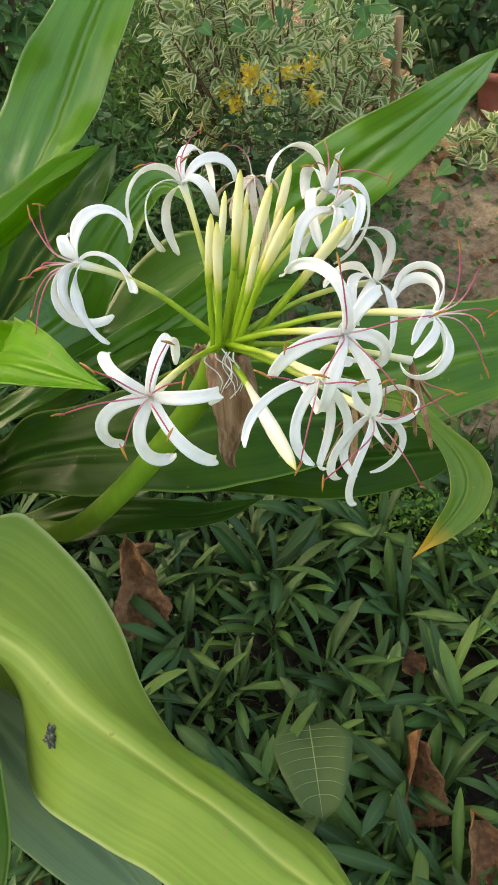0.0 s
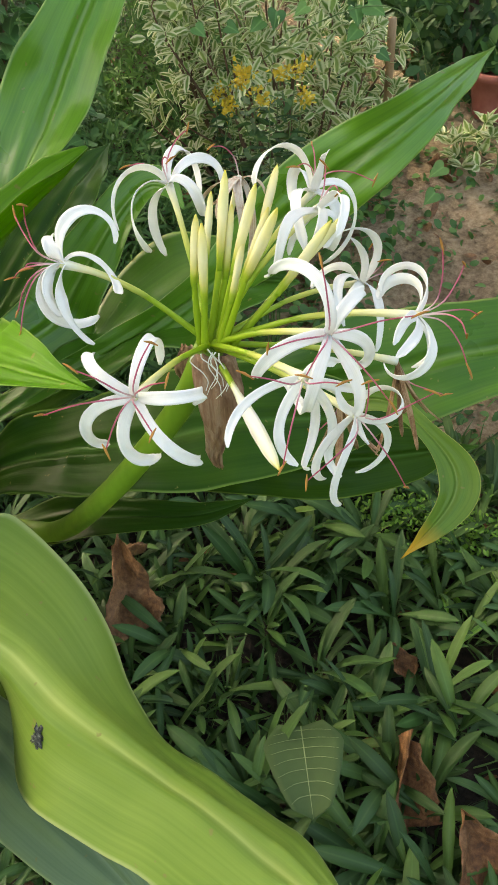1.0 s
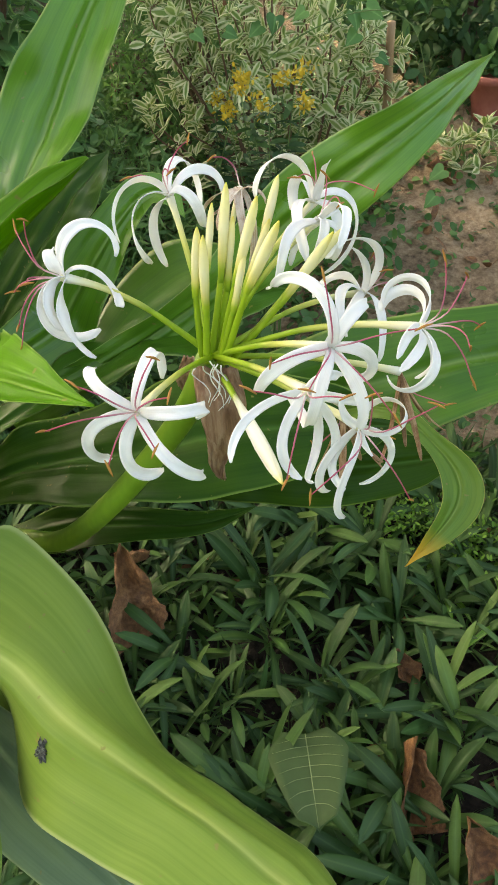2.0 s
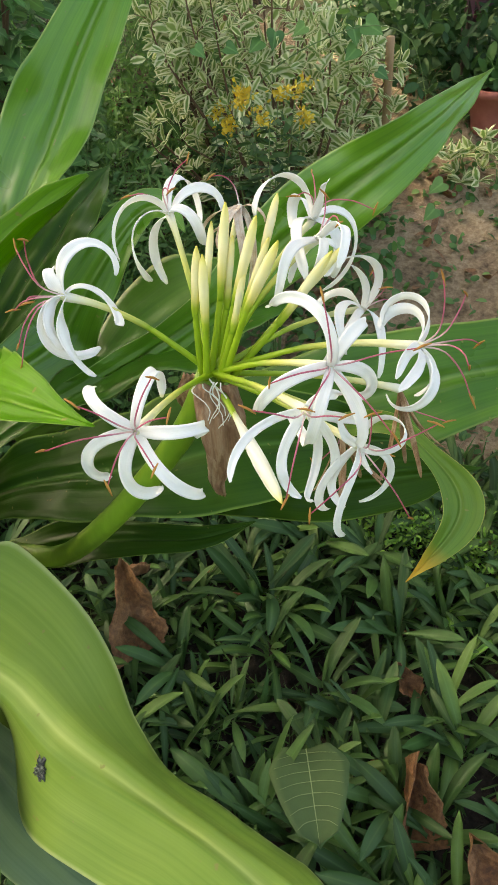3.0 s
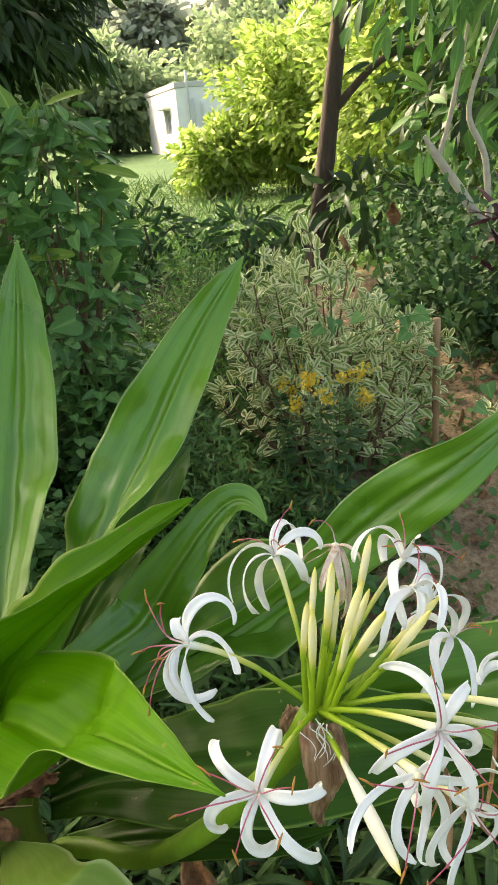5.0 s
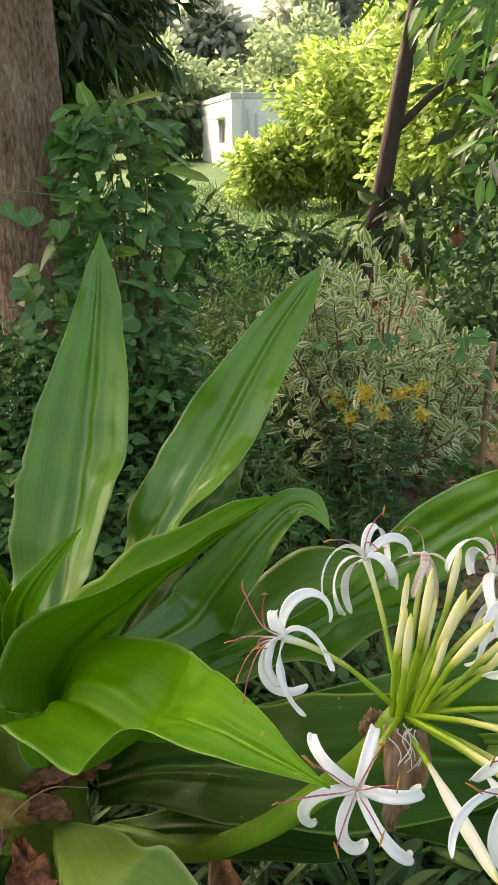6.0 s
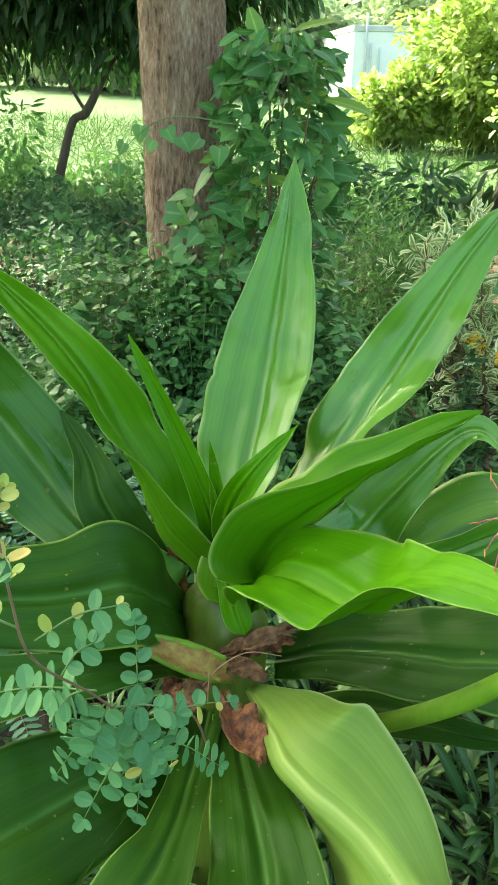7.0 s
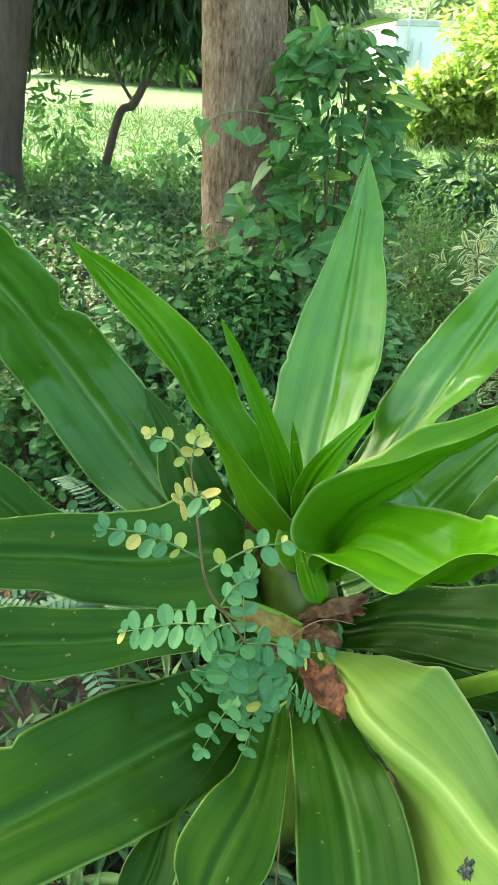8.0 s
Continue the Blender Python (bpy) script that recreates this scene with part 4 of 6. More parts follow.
for k in range(7):
    r = np.random.default_rng(700 + k)
    a = Vector((-0.040 + r.normal(0, 0.010), 0.556 + r.normal(0, 0.004), 0.988))
    turn, wide, drop = r.uniform(0, 6.28), r.uniform(0.003, 0.007), r.uniform(0.008, 0.03)
    tube("fibre", [tuple(a + Vector((wide * math.sin(turn + u * 5), -0.010 - 0.006 * u + wide * 0.5 * math.cos(turn + u * 5), 0.010 * (1 - u) - drop * u))) for u in (0, 0.2, 0.4, 0.6, 0.8, 1.0)],
         [0.0006, 0.0006, 0.0005, 0.0005, 0.0004, 0.0003], M_PETAL, lily, 26, 5, "thin white curling bract thread")


# dry leaf bases round the crown


def dead_blade(pts, widths, normal, seed, material, label, crumple=0.007):
    """A withered piece of leaf: folded, crumpled and torn along its edges."""
    rng = np.random.default_rng(seed)
    n, w = 26, 13
    c = spline(pts, n)
    wd = spline(np.asarray(widths, float)[:, None], n)[:, 0]
    t = np.gradient(c, axis=0)
    t /= np.linalg.norm(t, axis=1)[:, None]
    side = np.cross(t, np.asarray(normal, float))
    side /= np.linalg.norm(side, axis=1)[:, None]
    up = np.cross(side, t)
    torn = 1 + 0.09 * rng.standard_normal((n, 2))
    v = []
    for i in range(n):
        for j in range(w):
            x = j / (w - 1) * 2 - 1
            q = Vector(c[i]) * 55 + Vector((x * 1.3, seed * 3.7, 0))
            lift = crumple * (noise.noise(q) + 0.7 * noise.noise(q * 2.3) + 0.5 * abs(x) * math.sin(i * 0.8 + seed)) + wd[i] * 0.22 * x * x
            v.append(c[i] + side[i] * x * wd[i] / 2 * (torn[i, 0 if x < 0 else 1] if abs(x) > 0.8 else 1) + up[i] * lift)
    f = [(i * w + j, i * w + j + 1, (i + 1) * w + j + 1, (i + 1) * w + j) for i in range(n - 1) for j in range(w - 1)]
    ob = mesh_object("dry_leaf", v, f, material, lily, label=label)
    ob.modifiers.new("thick", "SOLIDIFY").thickness = 0.001
    return ob


dead_blade([(-0.590, 0.628, 0.752), (-0.545, 0.648, 0.724), (-0.500, 0.668, 0.695), (-0.465, 0.688, 0.672)], [0.014, 0.032, 0.036, 0.026], (0.2, -0.45, 0.85), 70, M_BROKEN, "yellowish-brown broken leaf base", 0.002).name = "cut_leaf_base"
for dy, dz in ((-0.014, -0.006), (0.014, 0.010)):
    tube("leaf_rim", [(-0.590, 0.628 + dy * 0.5, 0.752 + dz * 0.5), (-0.545, 0.648 + dy, 0.724 + dz), (-0.500, 0.668 + dy * 1.1, 0.695 + dz * 1.1), (-0.465, 0.688 + dy * 0.8, 0.672 + dz * 0.8)], [0.002, 0.0045, 0.005, 0.003], M_SCAPE, lily, 16, 8, "yellow-green rim of the broken leaf base")
dead_blade([(-0.490, 0.700, 0.690), (-0.462, 0.712, 0.705), (-0.432, 0.735, 0.708), (-0.394, 0.768, 0.712)], [0.010, 0.020, 0.026, 0.010], (0.1, -0.6, 0.8), 71, M_DRY, "crumpled brown dead leaf", 0.010)
dead_blade([(-0.478, 0.712, 0.672), (-0.450, 0.728, 0.690), (-0.420, 0.752, 0.690), (-0.400, 0.775, 0.680)], [0.012, 0.022, 0.024, 0.008], (0.3, -0.8, 0.4), 77, M_ROT, "curled strip of brown dead leaf", 0.010)
dead_blade([(-0.485, 0.690, 0.676), (-0.462, 0.686, 0.690), (-0.440, 0.684, 0.690), (-0.415, 0.682, 0.684)], [0.012, 0.022, 0.026, 0.010], (0.1, -0.7, 0.7), 72, M_DRY, "crumpled tan dead leaf", 0.009)
dead_blade([(-0.474, 0.655, 0.668), (-0.452, 0.622, 0.685), (-0.428, 0.588, 0.696), (-0.402, 0.556, 0.702), (-0.380, 0.533, 0.698)], [0.010, 0.022, 0.042, 0.044, 0.010], (0.3, -0.5, 0.8), 73, M_ROT, "wrinkled dark red-brown dead leaf", 0.011)
dead_blade([(-0.500, 0.668, 0.672), (-0.506, 0.640, 0.668), (-0.520, 0.605, 0.640)], [0.018, 0.034, 0.012], (0.1, -0.6, 0.8), 74, M_DRY, "curled red-brown dead leaf", 0.009)
dead_blade([(-0.545, 0.69, 0.64), (-0.548, 0.665, 0.645), (-0.54, 0.63, 0.63)], [0.02, 0.03, 0.012], (0.0, -0.8, 0.6), 75, M_ROT, "brown dead leaf", 0.005)
dead_blade([(-0.60, 0.84, 0.66), (-0.605, 0.83, 0.74), (-0.60, 0.82, 0.80)], [0.02, 0.03, 0.006], (0.1, -0.9, 0.3), 76, M_DRY, "brown dead leaf", 0.004)
for k, pts in enumerate([[(-0.500, 0.655, 0.67), (-0.478, 0.668, 0.700), (-0.445, 0.69, 0.715), (-0.400, 0.70, 0.712)], [(-0.51, 0.67, 0.67), (-0.49, 0.65, 0.70), (-0.48, 0.62, 0.68)]]):
    tube("fibre", pts, [0.0009, 0.0008, 0.0006] if k else [0.0010, 0.0011, 0.0009, 0.0006], M_CANE, lily, 16, 5, "thin pale dry fibre")

# ---- climbing sprig with round leaflets before the lily ----


def disc_leaflet(material):
    """One oval leaflet, 10 mm long, with a shallow keel."""
    n = 12
    ring = [(0.0037 * math.sin(2 * math.pi * i / n), 0.005 - 0.005 * math.cos(2 * math.pi * i / n), 0.0006 + 0.0005 * abs(math.sin(2 * math.pi * i / n))) for i in range(n)]
    v = [(0, 0.005, 0.0)] + ring + [(x, y, z - 0.0004) for x, y, z in ring] + [(0, 0.005, -0.0004)]
    f = [(0, 1 + i, 1 + (i + 1) % n) for i in range(n)] + [(1 + i, 13 + i, 13 + (i + 1) % n, 1 + (i + 1) % n) for i in range(n)] + [(25, 13 + (i + 1) % n, 13 + i) for i in range(n)]
    uv = [(0.5 + a[0] / 0.0076, a[1] / 0.01) for a in v]
    me = bpy.data.meshes.new("leaflet")
    me.from_pydata(v, [], f)
    lay = me.uv_layers.new(name="UVMap")
    for lp in me.loops:
        lay.data[lp.index].uv = uv[lp.vertex_index]
    me.materials.append(material)
    me.polygons.foreach_set("use_smooth", [False] * len(f))
    return me


ME_GREENLET, ME_YELLOWLET = disc_leaflet(M_SPRIG), disc_leaflet(M_YELLOWLET)


def build_sprig():
    rng = np.random.default_rng(21)
    sprig = thing("climbing_sprig", (-0.47, 0.60, 0.0), "slender sprig with round blue-green and yellowing leaflets", "plant")
    base = Vector(sprig.location)

    def rel(p):
        return tuple(Vector(p) - base)
    tube("stem", [rel(p) for p in [(-0.47, 0.60, 0.0), (-0.465, 0.60, 0.5), (-0.45, 0.50, 0.78), (-0.434, 0.345, 0.935), (-0.437, 0.266, 1.047), (-0.437, 0.21, 1.126), (-0.441, 0.204, 1.173), (-0.452, 0.215, 1.225)]],
         [0.0016, 0.0015, 0.0014, 0.0012, 0.001, 0.0009, 0.0008, 0.0005], M_TWIG, sprig, 40, 6, "thin brown stem")
    to_eye = Vector((0.22, -0.55, 0.80)).normalized()
    # start, end, leaflet pairs, leaflet length, yellow share
    for a, b, pairs, size, yellow in [
            ((-0.470, 0.400, 0.870), (-0.495, 0.456, 0.946), 5, 0.0165, 0.0),
            ((-0.441, 0.207, 1.150), (-0.500, 0.187, 1.172), 6, 0.0125, 0.25), ((-0.438, 0.215, 1.135), (-0.391, 0.236, 1.157), 4, 0.013, 0.5),
            ((-0.437, 0.275, 1.040), (-0.556, 0.302, 0.974), 7, 0.0175, 0.05), ((-0.436, 0.300, 1.005), (-0.511, 0.316, 0.879), 7, 0.0155, 0.0),
            ((-0.434, 0.330, 0.950), (-0.479, 0.301, 0.852), 6, 0.0155, 0.0), ((-0.434, 0.345, 0.930), (-0.442, 0.330, 0.840), 6, 0.0145, 0.0),
            ((-0.434, 0.350, 0.920), (-0.401, 0.438, 0.793), 7, 0.0155, 0.0), ((-0.437, 0.235, 1.090), (-0.421, 0.251, 1.108), 3, 0.012, 0.1),
            ((-0.434, 0.345, 0.940), (-0.388, 0.440, 0.885), 5, 0.0155, 0.1), ((-0.450, 0.213, 1.215), (-0.475, 0.211, 1.232), 3, 0.0105, 0.9),
            ((-0.450, 0.213, 1.215), (-0.448, 0.222, 1.232), 3, 0.0105, 0.9), ((-0.445, 0.208, 1.195), (-0.447, 0.186, 1.203), 2, 0.014, 0.6),
            ((-0.445, 0.208, 1.195), (-0.428, 0.192, 1.200), 2, 0.014, 0.8), ((-0.436, 0.285, 1.020), (-0.470, 0.300, 0.945), 6, 0.016, 0.0),
            ((-0.434, 0.340, 0.945), (-0.455, 0.350, 0.880), 6, 0.016, 0.15), ((-0.436, 0.300, 1.000), (-0.400, 0.330, 0.975), 5, 0.015, 0.0),
            ((-0.434, 0.320, 0.97), (-0.425, 0.315, 0.90), 5, 0.016, 0.25), ((-0.437, 0.260, 1.055), (-0.465, 0.262, 1.02), 5, 0.015, 0.0),
            ((-0.435, 0.310, 0.985), (-0.458, 0.318, 0.925), 5, 0.016, 0.0), ((-0.435, 0.305, 0.990), (-0.412, 0.312, 0.940), 5, 0.016, 0.0), ((-0.434, 0.335, 0.950), (-0.418, 0.350, 0.885), 6, 0.0155, 0.1),
            ((-0.436, 0.290, 1.015), (-0.448, 0.275, 0.965), 5, 0.017, 0.0), ((-0.434, 0.345, 0.925), (-0.462, 0.330, 0.862), 5, 0.015, 0.0)]:
        a, b = Vector(rel(a)), Vector(rel(b))
        sag = Vector((0, 0, -0.006))
        tw = tube("twig", [tuple(a), tuple((a + b) / 2 - sag), tuple(b)], [0.0008, 0.0007, 0.0004], M_STEM, sprig, 10, 5)
        d = (b - a).normalized()
        nrm = (to_eye + Vector(rng.standard_normal(3)) * 0.12)
        nrm = (nrm - d * nrm.dot(d)).normalized()
        side = d.cross(nrm)
        for k in range(pairs):
            u = 0.20 + 0.78 * (k + rng.uniform(-0.22, 0.22)) / max(1, pairs - 1)
            at = a * (1 - u) + b * u - sag * 4 * u * (1 - u) * 0.5
            for sgn in ((-1, 1) if k < pairs - 1 else (-1, 1, 0)):
                y = (side * sgn * 0.92 + d * (0.4 if sgn else 1.0) + Vector(rng.standard_normal(3)) * 0.2).normalized()
                z = (nrm + Vector(rng.standard_normal(3)) * 0.3)
                x = y.cross(z).normalized()
                z = x.cross(y)
                s = 1.0 * size / 0.01 * rng.uniform(0.75, 1.25) * (0.75 if u > 0.9 else 1)
                m = Matrix((x, y, z)).transposed().to_4x4()
                gold = rng.random() < yellow
                s *= 0.82 if gold else 1.0
                o = bpy.data.objects.new("leaflet", ME_YELLOWLET if gold else ME_GREENLET)
                scene.collection.objects.link(o)
                o.parent = tw
                o.matrix_basis = Matrix.Translation(at) @ m @ Matrix.Scale(s, 4)


build_sprig()

# ---- ground cover under the flower ----


def lance_mesh(seed, length=0.11, width=0.019):
    """One arching lance-shaped leaf as a thin closed blade."""
    rng = np.random.default_rng(seed)
    n, w = 10, 3
    top, low = [], []
    bend = rng.uniform(0.25, 0.75)
    for i in range(n):
        u = i / (n - 1)
        h = width / 2 * (0.16 + 1.0 * math.sin(math.pi * min(1, u * 0.97) ** 1.35) ** 0.85) * (1 if u < 0.999 else 0.25)
        a = bend * u
        y, z = length * u * math.cos(a * 0.6), length * (0.55 * u - bend * 0.75 * u * u)
        for j in range(w):
            x = j - 1
            top.append((x * h, y, z + abs(x) * h * 0.3))
            low.append((x * h * 0.98, y, z + abs(x) * h * 0.3 - 0.0006))
    k = n * w
    f = []
    for i in range(n - 1):
        for j in range(w - 1):
            q = i * w + j
            f.append((q, q + 1, q + w + 1, q + w))
            f.append((k + q, k + q + w, k + q + w + 1, k + q + 1))
        for j in (0, w - 1):
            q = i * w + j
            f.append((q, q + w, k + q + w, k + q))
    uv = np.array([(j / 2, i / (n - 1)) for i in range(n) for j in range(w)])
    me = bpy.data.meshes.new("leaf")
    me.from_pydata(top + low, [], f)
    lay = me.uv_layers.new(name="UVMap")
    full = np.vstack([uv, uv])
    for lp in me.loops:
        lay.data[lp.index].uv = full[lp.vertex_index]
    me.materials.append(M_COVER)
    me.polygons.foreach_set("use_smooth", [True] * len(f))
    return me


def build_cover():
    rng = np.random.default_rng(31)
    blades = [lance_mesh(100 + i, L, W) for i, (L, W) in enumerate([(0.105, 0.0125), (0.130, 0.0150), (0.150, 0.0155), (0.095, 0.0125), (0.135, 0.0172)])]
    kinds = []
    for k in range(5):
        e = thing("ground_cover_plant", (0, 0, 0), "low rosette of dark green lance-shaped leaves", "plant", "ground cover under the lily")
        n = 13 + k % 4
        for i in range(n):
            a = 360 * i / n * 1.618 * 2 + rng.uniform(-20, 20)
            lift = rng.uniform(-8, 48)
            o = bpy.data.objects.new("leaf", blades[int(rng.integers(0, 5))])
            scene.collection.objects.link(o)
            o.parent = e
            o.matrix_basis = pose(0, 0, 0.012 + 0.004 * i, 0, 0, a) @ pose(0, 0.004, 0, lift, rng.uniform(-25, 25), 0) @ Matrix.Scale(rng.uniform(0.75, 1.15), 4)
        kinds.append(e)
    spots, tries = [], 0
    while len(spots) < 255 and tries < 12000:
        tries += 1
        x, y = rng.uniform(-1.0, 0.95), rng.uniform(0.3, 1.75)
        if y > 1.45 and x > 0.30:
            continue
        if math.hypot(x + 0.55, y - 0.85) < 0.13 or min([9] + [math.hypot(x - a, y - b) for a, b in spots]) < 0.053:
            continue
        spots.append((x, y))
    for i, (x, y) in enumerate(spots):
        m = pose(x, y, float(ground_z(x, y)) - 0.004, rng.uniform(-8, 8), rng.uniform(-8, 8), rng.uniform(0, 360)) @ Matrix.Scale(rng.uniform(0.75, 1.2), 4)
        if i < 5:
            kinds[i].matrix_basis = m
        else:
            copy_thing(kinds[i % 5], m)


build_cover()


def creeping(name, n, box, height, length, width, material, label, category, seed, shape="oval", up=0.8, keep=None, clump=0.0):
    """Uncountable low growth over a stretch of ground."""
    rng = np.random.default_rng(seed)
    x, y = rng.uniform(box[0] - 0.1, box[1] + 0.1, n * 2), rng.uniform(box[2] - 0.1, box[3] + 0.1, n * 2)
    f = np.sin(x * 5.3 + seed) * np.sin(y * 4.1 + seed * 2) + 0.5 * np.sin(x * 13 + y * 9)
    ok = f > rng.uniform(-1.6, clump, n * 2)
    ex = np.abs(x - (box[0] + box[1]) / 2) / (box[1] - box[0]) * 2
    ey = np.abs(y - (box[2] + box[3]) / 2) / (box[3] - box[2]) * 2
    ok &= (ex ** 5 + ey ** 5) ** 0.2 + 0.10 * np.sin(x * 6 + y * 3 + seed) * np.sin(y * 7 - x * 4) + 0.08 * rng.standard_normal(n * 2) < 0.98
    if keep is not None:
        ok &= keep(x, y)
    x, y = x[ok][:n], y[ok][:n]
    k = len(x)
    z = ground_z(x, y) + height * rng.beta(1.3, 1.8, k) * (0.6 + 0.4 * np.sin(x * 7 + y * 5))
    d = unit(rng, k, 0.25)
    nr = unit(rng, k, up * 3)
    ob = leaf_mass(name, np.stack([x, y, z], 1), d, nr, length * rng.uniform(0.6, 1.3, k), width * rng.uniform(0.6, 1.3, k), material, None, shape, 0.2, 0.2, label)
    return tagged(ob, label, category, kind="stuff")


creeping("herbs", 9500, (-2.6, 0.55, 1.45, 3.6), 0.22, 0.036, 0.03, M_HERB, "low green clover-like herbs over the soil", "herbs", 41, keep=lambda x, y: (x < 0.38) | (y < 1.6))
creeping("path_herbs", 1500, (0.3, 1.4, 1.2, 3.4), 0.05, 0.03, 0.024, M_HERB, "scattered small herbs on bare soil", "herbs", 42, clump=1.0)
creeping("litter", 800, (-3.4, 1.4, 0.3, 5.5), 0.012, 0.06, 0.028, M_DRY, "scattered dry brown leaf litter", "leaf litter", 43)
creeping("cover_carpet", 6200, (-1.6, 1.2, 0.1, 1.9), 0.055, 0.085, 0.014, M_COVER, "carpet of small lance-shaped leaves between the rosettes", "ground cover", 40, "lance", 0.5, keep=lambda x, y: (y < 1.45) | (x < 0.35))
creeping("short_grass", 2600, (-1.0, 0.9, 0.35, 1.7), 0.03, 0.07, 0.005, M_WEED, "thin grass between the ground cover", "grass", 44, "blade", 0.1)
creeping("feathery_weeds", 13000, (-1.0, -0.15, 2.0, 4.2), 0.55, 0.045, 0.010, M_WEED, "tall feathery green weeds", "weeds", 45, "lance", 0.3)
creeping("left_weeds", 9000, (-4.2, -1.0, 2.3, 5.2), 0.40, 0.05, 0.026, M_SHADE, "leafy dark green undergrowth", "weeds", 46, "oval", 0.6)
creeping("right_undergrowth", 19000, (0.30, 2.6, 2.95, 5.0), 0.85, 0.052, 0.028, M_SHADE, "dark green leafy undergrowth", "weeds", 47, "oval", 0.6, keep=lambda x, y: (y > 3.12) | (x > 1.1), clump=-0.6)
creeping("meadow_grass", 16000, (-11.0, 3.5, 6.2, 15.0), 0.05, 0.22, 0.012, M_GRASS, "sunny yellow-green meadow grass", "grass", 48, "blade", 0.0, clump=-1.0)
creeping("meadow_edge_weeds", 9000, (-5.5, 2.5, 5.3, 6.9), 0.4, 0.07, 0.03, M_WEED, "leafy weeds along the meadow edge", "weeds", 49, "oval", 0.5)
creeping("tall_herbs", 3900, (-2.3, -0.55, 1.75, 2.55), 0.60, 0.042, 0.032, M_HERB, "tall leafy green herbs before the tree", "herbs", 51, "oval", 0.8, clump=0.6)
creeping("tall_weeds", 1600, (-0.95, -0.25, 1.5, 2.1), 0.45, 0.05, 0.008, M_WEED, "thin weeds with narrow leaves", "weeds", 50, "lance", 0.2)


def dead_leaf(place, rx, ry, rz, length, width, label, seed, curl=0.5, torn=False):
    """A fallen leaf, cupped and crinkled, or a torn one that ends in a slanting edge."""
    rng = np.random.default_rng(seed)
    n, w = 20, 13
    v = []
    for i in range(n):
        u = i / (n - 1)
        full = width / 2 * math.sin(math.pi * (0.03 + 0.96 * u ** 0.62)) ** 0.95
        if torn:
            full = width / 2 * (0.10 + 0.95 * min(1.0, (1 - u) * 1.5) ** 1.1)
        for j in range(w):
            x = j / (w - 1) * 2 - 1
            h = full * (1 + 0.42 * noise.noise(Vector((u * 4.5, seed * 2.3, 4.0 if x < 0 else 9.0))) + 0.10 * noise.noise(Vector((u * 17, seed * 1.3, x * 2))))
            z = curl * width * (1.0 * abs(x) ** 1.2 + 0.5 * (u - 0.5) ** 2) + 0.0015 * rng.standard_normal() + width * 0.10 * noise.noise(Vector((x * 2.2, u * 5, seed * 3.1))) + width * 0.05 * math.sin(u * 17 + abs(x) * 4) + width * 0.22 * x * noise.noise(Vector((u * 3.1, seed * 5.7, 2.0)))
            v.append((x * h, (u - 0.5) * length * (1 - 0.16 * x if torn else 1), z))
    f = [(i * w + j, i * w + j + 1, (i + 1) * w + j + 1, (i + 1) * w + j) for i in range(n - 1) for j in range(w - 1)]
    ob = mesh_object("fallen_leaf", v, f, M_DRY)
    so = ob.modifiers.new("thick", "SOLIDIFY")
    so.thickness = 0.001
    ob.matrix_basis = pose(*place, rx, ry, rz)
    return tagged(ob, label, "dead leaf", "fallen leaves")


dead_leaf((-0.305, 0.985, 0.145), 42, 8, 22, 0.19, 0.100, "large torn dry brown leaf among the ground cover", 1, 0.35, True)
dead_leaf((-0.31, 1.05, 0.16), 40, 20, 160, 0.10, 0.035, "curled dry brown leaf", 2)
dead_leaf((0.20, 0.64, 0.07), 30, 15, 10, 0.14, 0.07, "crumpled dry brown leaf on the soil", 3, 0.9, True)
dead_leaf((0.305, 0.52, 0.09), 35, -10, 20, 0.14, 0.10, "broad orange-brown dead leaf", 4, 0.3)
dead_leaf((0.43, 0.78, 0.05), 20, 10, 70, 0.13, 0.05, "dry brown leaf among the ground cover", 5)
dead_leaf((0.22, 0.86, 0.08), 30, 0, 40, 0.07, 0.04, "small dry brown leaf", 6)
dead_leaf((0.20, 1.35, 0.10), 25, 0, 40, 0.12, 0.07, "dry red-brown leaf on the soil", 7)
dead_leaf((0.55, 2.70, 0.275), 45, 0, 80, 0.12, 0.08, "dry tan leaf on bare soil", 8)
dead_leaf((0.30, 1.62, 0.10), 25, 10, 20, 0.12, 0.08, "dry red-brown leaf on the soil", 9)
dead_leaf((-0.35, 2.45, 0.32), 25, 0, 80, 0.09, 0.06, "pale tan dead leaf", 10)

dead_leaf((0.20, 2.75, 1.125), 75, 0, 10, 0.075, 0.05, "curled orange-brown leaf caught in the shrub", 11)
dead_leaf((0.03, 2.66, 1.05), 60, 20, 70, 0.06, 0.03, "dry brown leaf caught in the shrub", 12)


